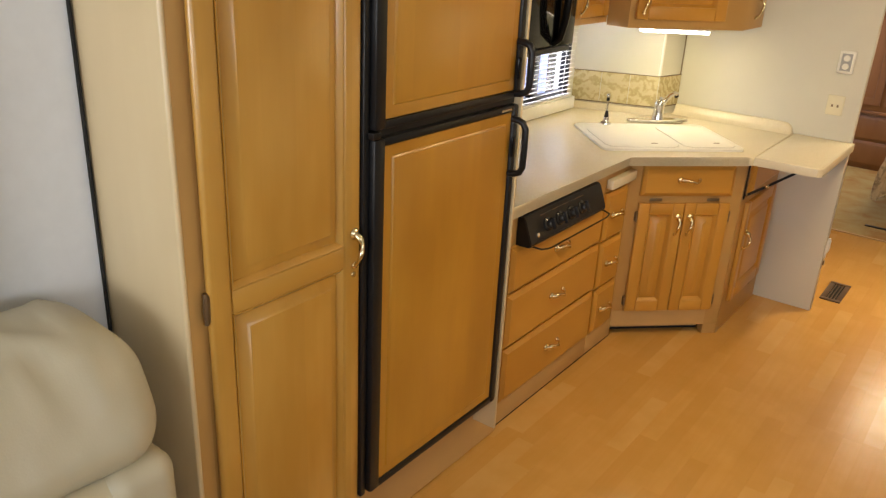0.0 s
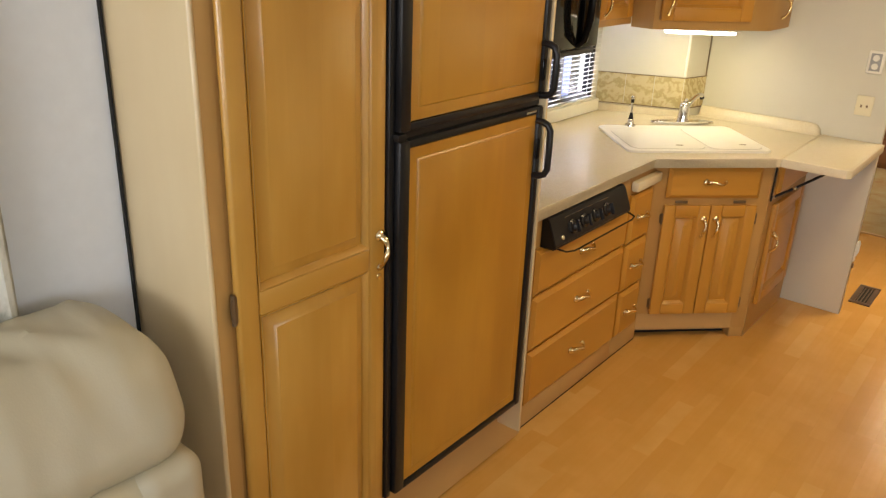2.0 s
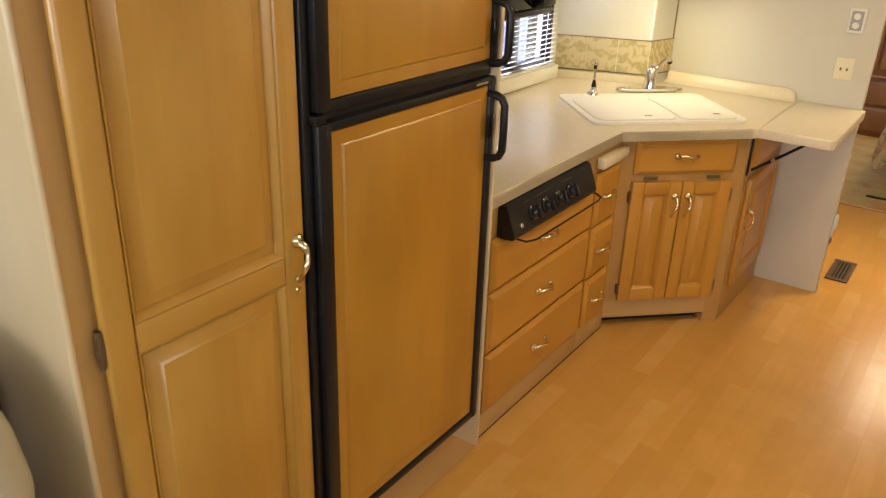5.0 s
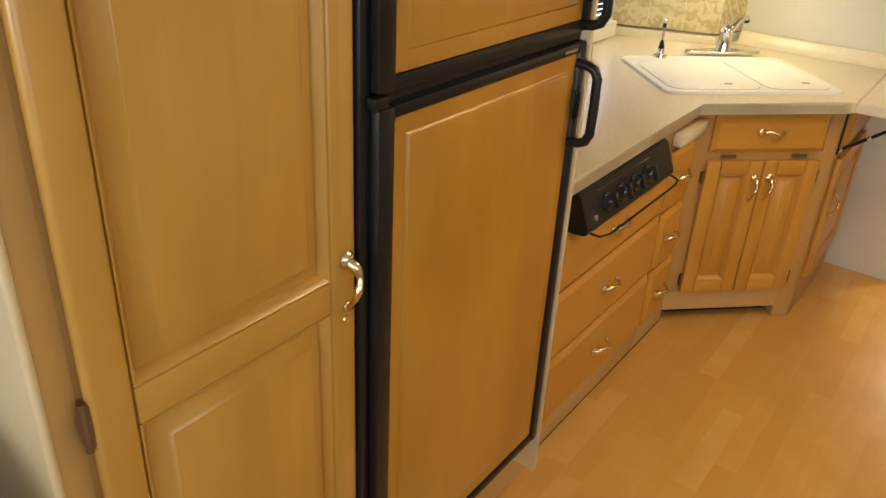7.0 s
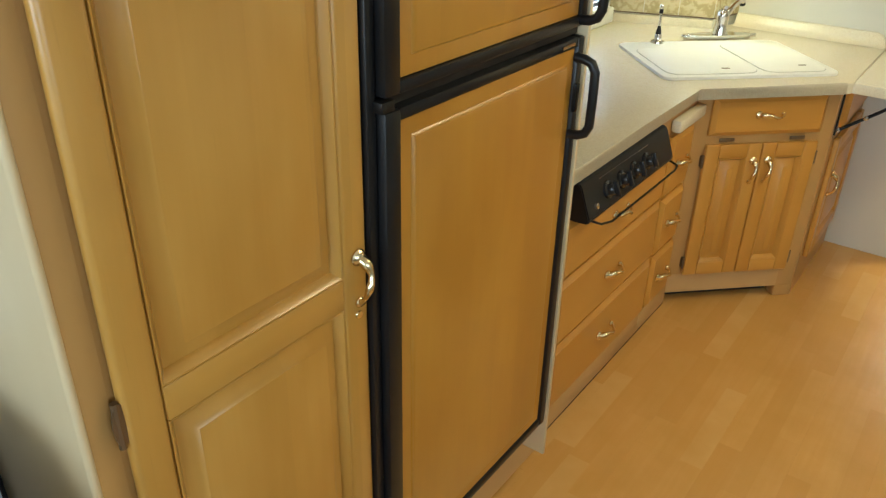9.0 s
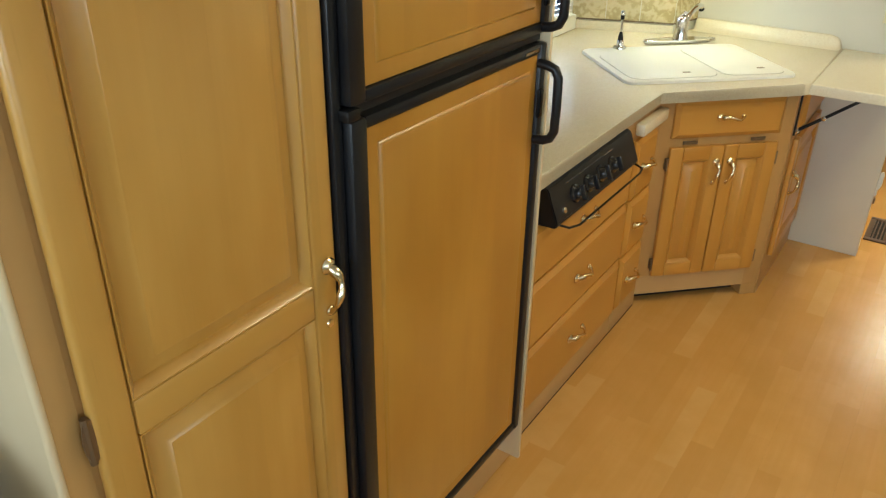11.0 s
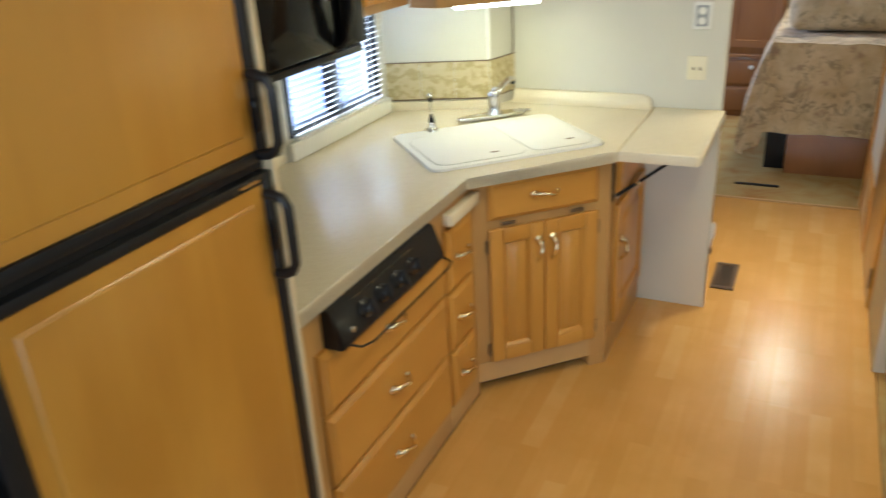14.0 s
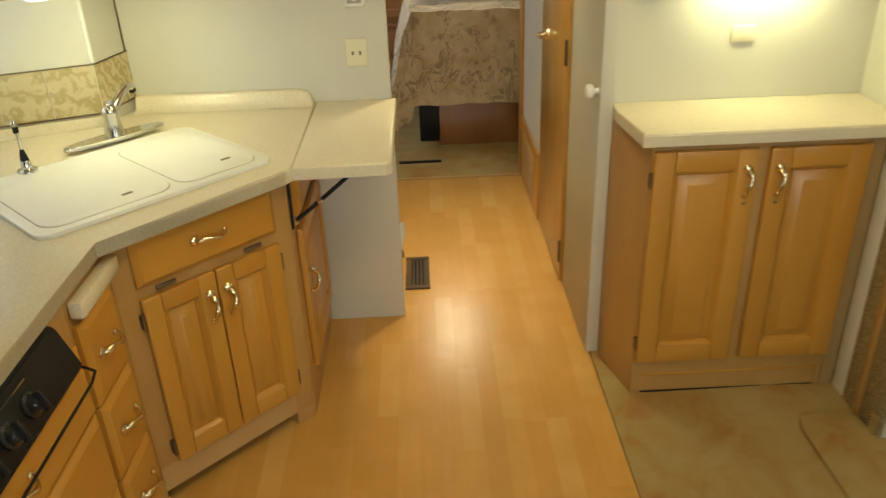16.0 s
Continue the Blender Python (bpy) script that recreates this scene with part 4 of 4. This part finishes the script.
# ---- hall ----
door = tagged(thing("door_1", faces_x(1.288, 2.655) @ pose(0, 0, 0, 0, 0, 180), "flat honey maple hall door with a brass lever", "door"), kind="structure")
part("leaf", box(0.008, 0.60, 0.0, 0.03, 0.012, 2.0, 0.003), PANTRY_V, door)
lev = part("door_handle", lathe([(0.004, 0), (0.026, 0.0), (0.024, 0.008), (0.011, 0.012), (0.01, 0.04), (0.004, 0.042)], None, 18), BRASS, door, "brass lever handle", pose(0.17, 0.0, 0.915, 90))
part("lever", tube([(0, 0, 0.038), (0.03, 0.004, 0.046), (0.085, 0.006, 0.044)], [0.009, 0.0075, 0.006], 10), BRASS, lev)
for z in (0.15, 0.94, 1.75):
    part("hinge", tube([(0.604, -0.004, z - 0.045), (0.604, -0.004, z + 0.045)], 0.006, 8), BRONZE, door)
part("hook", tube([(0.165, -0.001, 1.14), (0.165, -0.03, 1.13), (0.165, -0.034, 1.06), (0.165, -0.02, 1.05)], 0.008, 8), WHITE, door, "white plastic hook")
structure("trim_door_head", box(1.285, 1.345, 2.046, 2.66, 2.002, CEIL - 0.001), WOOD_H, "maple head over the hall door", "trim")
structure("trim_hall_post", box(1.278, 1.335, 3.252, 3.36, 0, CEIL - 0.001, 0.004), WOOD_V, "maple post at the bedroom doorway", "trim")
structure("trim_hall_rail", box(1.282, 1.2895, 2.662, 3.25, 0.29, 0.334, 0.002), WOOD_V, "maple rail over the return-air grille", "trim")
grille = thing("air_grille", Matrix(), "maple return-air grille low on the hall wall", "grille")
part("frame", box(1.284, 1.334, 2.664, 3.25, 0.0, 0.288, 0.002), WOOD_H, grille)
for i in range(8):
    part("slat", box(1.277, 1.2835, 2.76, 3.15, 0.06 + i * 0.026, 0.074 + i * 0.026, 0.002), WOOD_FRAME, grille)
knob = thing("cabinet_knob", pose(1.302, 1.585, 0.935, 0, -90, 0), "white round knob on the hall partition", "knob")
part("stem", lathe([(0.012, 0.0005), (0.008, 0.004), (0.008, 0.016)], None, 14), WHITE, knob)
part("ball", lathe([(0.008, 0.014), (0.02, 0.02), (0.023, 0.03), (0.018, 0.04), (0.004, 0.044)], None, 18), WHITE, knob)
latch = thing("door_stop", pose(0.666, 1.885, 0.33), "white plastic catch low on the partition's edge", "catch")
part("plate", box(-0.0005, 0.006, -0.012, 0.012, -0.05, 0.05, 0.002), WHITE, latch)
part("hook", tube([(0.005, 0, -0.02), (0.011, 0, 0.0), (0.011, 0, 0.04), (0.007, 0, 0.055)], 0.005, 8), WHITE, latch)
part("clip", box(0.0, 0.008, -0.008, 0.008, -0.085, -0.06, 0.002), BRONZE, latch)
register = thing("floor_register", pose(0.664, 2.055, 0.001), "brown metal floor register in the hall", "vent")
bm = box(0, 0.1, 0, 0.026, 0, 0.007, 0.002)
box(0, 0.1, 0.25, 0.276, 0, 0.007, 0.002, bm)
box(0, 0.024, 0.026, 0.25, 0, 0.007, 0.002, bm)
box(0.076, 0.1, 0.026, 0.25, 0, 0.007, 0.002, bm)
part("frame", bm, BROWN_METAL, register)
part("well", box(0.024, 0.076, 0.026, 0.25, -0.004, 0.0005), DARK_GAP_SHADE, register)
for i in range(3):
    part("slat", box(0.03 + i * 0.016, 0.036 + i * 0.016, 0.028, 0.248, 0.001, 0.005), BROWN_METAL, register)
bed_vent = thing("floor_vent", pose(0.615, 3.47, 0.0065), "black slot vent in the bedroom carpet", "vent")
part("frame", box(0, 0.24, 0, 0.035, 0, 0.004, 0.001), BLACK, bed_vent)

# the two fittings of the cabin are unseen additions that go with its fill lamps
for x, y, name in ((0.93, 2.2, "hall"), (1.05, 0.1, "cabin, added out of view"), (1.0, 0.95, "cabin, added out of view"), (0.95, 4.8, "bedroom")):
    cl = thing("ceiling_light", pose(x, y, CEIL - 0.001), "lit flat ceiling light of the " + name, "light", "ceiling lights")
    part("rim", box(-0.12, 0.12, -0.12, 0.12, -0.02, 0.0, 0.006), WHITE, cl)
    part("diffuser", box(-0.09, 0.09, -0.09, 0.09, -0.028, -0.0205, 0.004), LAMP_GLOW, cl)

# ---- bedroom ----
bed = thing("bed", pose(0.70, 3.74, 0), "bed with a rumpled tan floral bedspread", "bed")
part("base", box(0.16, 1.5, 0.02, 2.3, 0.006, 0.27), WOOD_BED, bed, "plain wooden bed base")
part("mattress", box(0.03, 1.55, 0.03, 2.3, 0.271, 0.745, 0.05), WHITE, bed)
# black board puts in the shade under the hanging bedspread
part("shadow_board", box(0.04, 0.155, 0.10, 2.2, 0.006, 0.262), BLACK, bed, "black board painting the shade under the bed's side")
bm = bmesh.new()
nx, ny = 56, 60
prof = []
for i in range(nx + 1):
    s = -0.62 + 2.25 * i / nx
    x = max(s, 0.0) if s > 0 else 0.0
    row = []
    for j in range(ny + 1):
        r = -0.56 + 2.76 * j / ny
        bulge = 0.018 * noise.noise((s * 4, r * 4, 1)) + 0.01 * noise.noise((s * 9, r * 9, 5))
        dx, dy = max(0, -s), max(0, -r)
        rad = 0.07
        z = 0.785 - dx - dy + 0.012 * noise.noise((s * 3, r * 3, 2)) + rad * 0.3 * ((dx > 0) or (dy > 0))
        fold = 0.022 * math.sin(r * 22 + 2 * noise.noise((r * 3, 0, 0))) * min(1, dx * 4) if dx else 0
        foldy = 0.008 * math.sin(s * 26) * min(1, dy * 4) if dy else 0
        px = max(s, 0) - 0.10 * min(1, dx * 2.2) * (dx > 0) + fold + (rad * (1 - min(1, dx / 0.1)) if dx > 0 else 0) * 0.3
        py = max(r, 0) - 0.015 * (dy > 0) + foldy
        z = max(z, 0.262 if dx < 0.03 else 0.15 + 0.03 * math.sin(r * 7))
        row.append(bm.verts.new((px + bulge * (dx > 0), py + bulge * (dy > 0), z + bulge * 0.6)))
    prof.append(row)
for a, b in zip(prof, prof[1:]):
    for j in range(ny):
        bm.faces.new((a[j], b[j], b[j + 1], a[j + 1]))
spread = part("bedspread", bm, BEDSPREAD, bed, "tan floral bedspread hanging over the corner")
bolster = thing("bolster", pose(0.77, 4.1, 0.795), "padded tan floral bolster across the bed", "pillow")
part("cushion", box(0, 1.35, 0, 0.28, 0, 0.22, 0.08, segments=5), BEDSPREAD, bolster)
dresser = thing("dresser", pose(-0.05, 5.03, 0.006), "dark cherry dresser with drawers in the bedroom", "dresser")
part("carcass", box(0, 0.72, 0.02, 0.5, 0, 0.45, 0.003), WOOD_BED, dresser)
part("top", box(-0.01, 0.74, -0.01, 0.5, 0.4505, 0.475, 0.004), WOOD_BED, dresser)
for z in (0.035, 0.24):
    d = part("drawer_front", rings_panel(0.62, 0.19, [(0, 0), (0, 0.008), (0.016, 0.018), (0.02, 0.019)]), WOOD_BED, dresser, "", pose(0.05, 0.0195, z))
    for x in (0.1, 0.52):
        part("knob", lathe([(0.004, 0), (0.008, 0.01), (0.016, 0.018), (0.004, 0.026)], None, 12), WHITE, d, "white knob", pose(x, -0.019, 0.14, 90))
wardrobe = thing("wardrobe", pose(-0.05, 5.03, 0.482), "dark cherry wardrobe above the dresser", "wardrobe")
part("body", box(0, 0.76, 0, 0.42, 0, 1.56, 0.003), WOOD_BED, wardrobe)
for x in (0.02, 0.39):
    part("door", rings_panel(0.345, 1.45, [(0, 0), (0, 0.016), (0.05, 0.018), (0.055, 0.010), (0.09, 0.016)]), WOOD_BED, wardrobe, "", pose(x, -0.0005, 0.05))

# ---- sofa ----
sofa = thing("sofa", pose(-0.187, -1.392, 0), "cream leather sofa with pillow-top back cushions", "sofa")


def cushion(x0, x1, y0, y1, z0, z1, round_, puff=0.012, seed=0):
    bm = box(x0, x1, y0, y1, z0, z1)
    bmesh.ops.subdivide_edges(bm, edges=bm.edges[:], cuts=44, use_grid_fill=True)
    c, h = Vector(((x0 + x1) / 2, (y0 + y1) / 2, (z0 + z1) / 2)), Vector((x1 - x0, y1 - y0, z1 - z0)) / 2
    for v in bm.verts:
        d = v.co - c
        inner = Vector([max(-(hh - round_), min(hh - round_, q)) for q, hh in zip(d, h)])
        out = d - inner
        if out.length > 1e-6:
            v.co = c + inner + out.normalized() * round_
        n = noise.noise(v.co * 5 + Vector((seed, 0, 0))) * puff + noise.noise(Vector((v.co.x * 6, v.co.y * 22, v.co.z * 5)) + Vector((seed, 3, 0))) * puff * 0.35
        top = max(0.0, d.z / h.z)
        if round_ > 0.09:
            n += 0.005 * top * max(0.0, math.sin(v.co.y * 60 + 5 * v.co.x + seed)) ** 3
            fold = v.co.y - (y1 - 0.33 + 0.55 * (v.co.x - x0))
            n += 0.007 * max(0.0, d.z / h.z + 0.2) * (math.exp(-((fold - 0.03) / 0.028) ** 2) - 0.8 * math.exp(-((fold + 0.025) / 0.028) ** 2))
        v.co += out.normalized() * n if out.length > 1e-6 else Vector((0, 0, 0))
    return bm


part("frame", box(0.0, 0.75, -2.05, -0.02, 0.03, 0.30, 0.02), LEATHER, sofa)
for i in range(3):
    y1 = -0.005 - i * 0.68
    hd = part("head_cushion", cushion(0.0, 0.35, y1 - 0.675, y1, 0.745, 0.992, 0.094, 0.010, i * 7), LEATHER, sofa, "puffy cream leather head roll")
    for v in hd.data.vertices:
        v.co.x *= 1.08 - 0.30 * max(0.0, (v.co.z - 0.745) / 0.247) ** 1.3
    part("back_cushion", cushion(0.02, 0.365, y1 - 0.675, y1, 0.42, 0.768, 0.06, 0.014, i * 5 + 2), LEATHER, sofa)
    part("seam_flap", cushion(0.03, 0.374, y1 - 0.15, y1 - 0.003, 0.43, 0.764, 0.045, 0.004, i * 4 + 9), LEATHER, sofa, "sewn leather end panel of the cushion")
    part("seat_cushion", cushion(0.05, 0.80, y1 - 0.675, y1, 0.28, 0.46, 0.06, 0.014, i * 3 + 1), LEATHER, sofa)

# ---- curtain by the sofa ----
def curtain_material():
    m = Mat("cream_patterned_curtain", 0.8)
    v = m.coords((1, 1, 0.6))
    n = m.noise(v, 26, 4, 0.6)
    m.colour(m.ramp(n, [(0.45, (0.58, 0.56, 0.48)), (0.56, (0.48, 0.46, 0.38)), (0.66, (0.30, 0.30, 0.24))]))
    m.bump(m.noise(v, 300, 2), 0.2, 0.001)
    return m.m


curtain = thing("curtain", pose(-0.18, -1.56, 0.97), "gathered cream curtain with a grey pattern on the sofa wall", "curtain")
bm = bmesh.new()
rows = []
for k in range(19):
    z = 1.02 * k / 18
    pinch = 1 - 0.25 * math.exp(-((z - 0.42) / 0.1) ** 2)
    rows.append([bm.verts.new((0.035 + 0.022 * math.sin(i * 0.9 + 0.3 * math.sin(z * 5)) , -i * 0.0105 * pinch, z)) for i in range(41)])
for a, b in zip(rows, rows[1:]):
    for i in range(40):
        bm.faces.new((a[i], a[i + 1], b[i + 1], b[i]))
drape = part("drape", bm, curtain_material(), curtain)
solid = drape.modifiers.new("thickness", "SOLIDIFY")
solid.thickness = 0.003
part("rod", tube([(0.035, 0.03, 1.03), (0.035, -0.47, 1.03)], 0.009, 10), WHITE, curtain)

# ---- laminate planks ----
planks = thing("floor_planks", Matrix(), "satin maple laminate plank floor", "floor")
tagged(planks, kind="structure")
cache = {}


def plank(x0, x1, y0, y1):
    key = (round(x1 - x0, 3), round(y1 - y0, 3))
    if key not in cache:
        w, l = x1 - x0, y1 - y0
        e, t = 0.0001, 0.0003
        bm = bmesh.new()
        rows = [[bm.verts.new(p) for p in ((i, i, z), (w - i, i, z), (w - i, l - i, z), (i, l - i, z))]
                for i, z in ((e * 0.3, -0.0115), (e * 0.3, -t), (e + 0.0002, 0.0))]
        for a, b in zip(rows, rows[1:]):
            for k in range(4):
                bm.faces.new((a[k], a[(k + 1) % 4], b[(k + 1) % 4], b[k]))
        bm.faces.new(rows[0][::-1])
        bm.faces.new(rows[-1])
        cache[key] = mesh_of("plank", bm, FLOOR)
    ob = new("plank", cache[key])
    ob.parent, ob.matrix_basis = planks, pose(x0, y0, 0)


def lay(x0, x1, y0, width=0.198, length=1.2):
    """Columns of planks; those that lead into the hall run on to its end."""
    x, k = x0, 0
    while x < x1 - 0.001:
        xe = min(x + width, x1)
        y1 = 3.237 if x > 0.25 else 1.857
        y = y0 - (k * 0.37 % 1) * length
        while y < y1:
            a, b = max(y, y0), min(y + length, y1)
            if b - a > 0.02:
                plank(x, xe, a, b)
            y += length
        x, k = xe, k + 1


lay(-0.144, 1.316, -3.74)
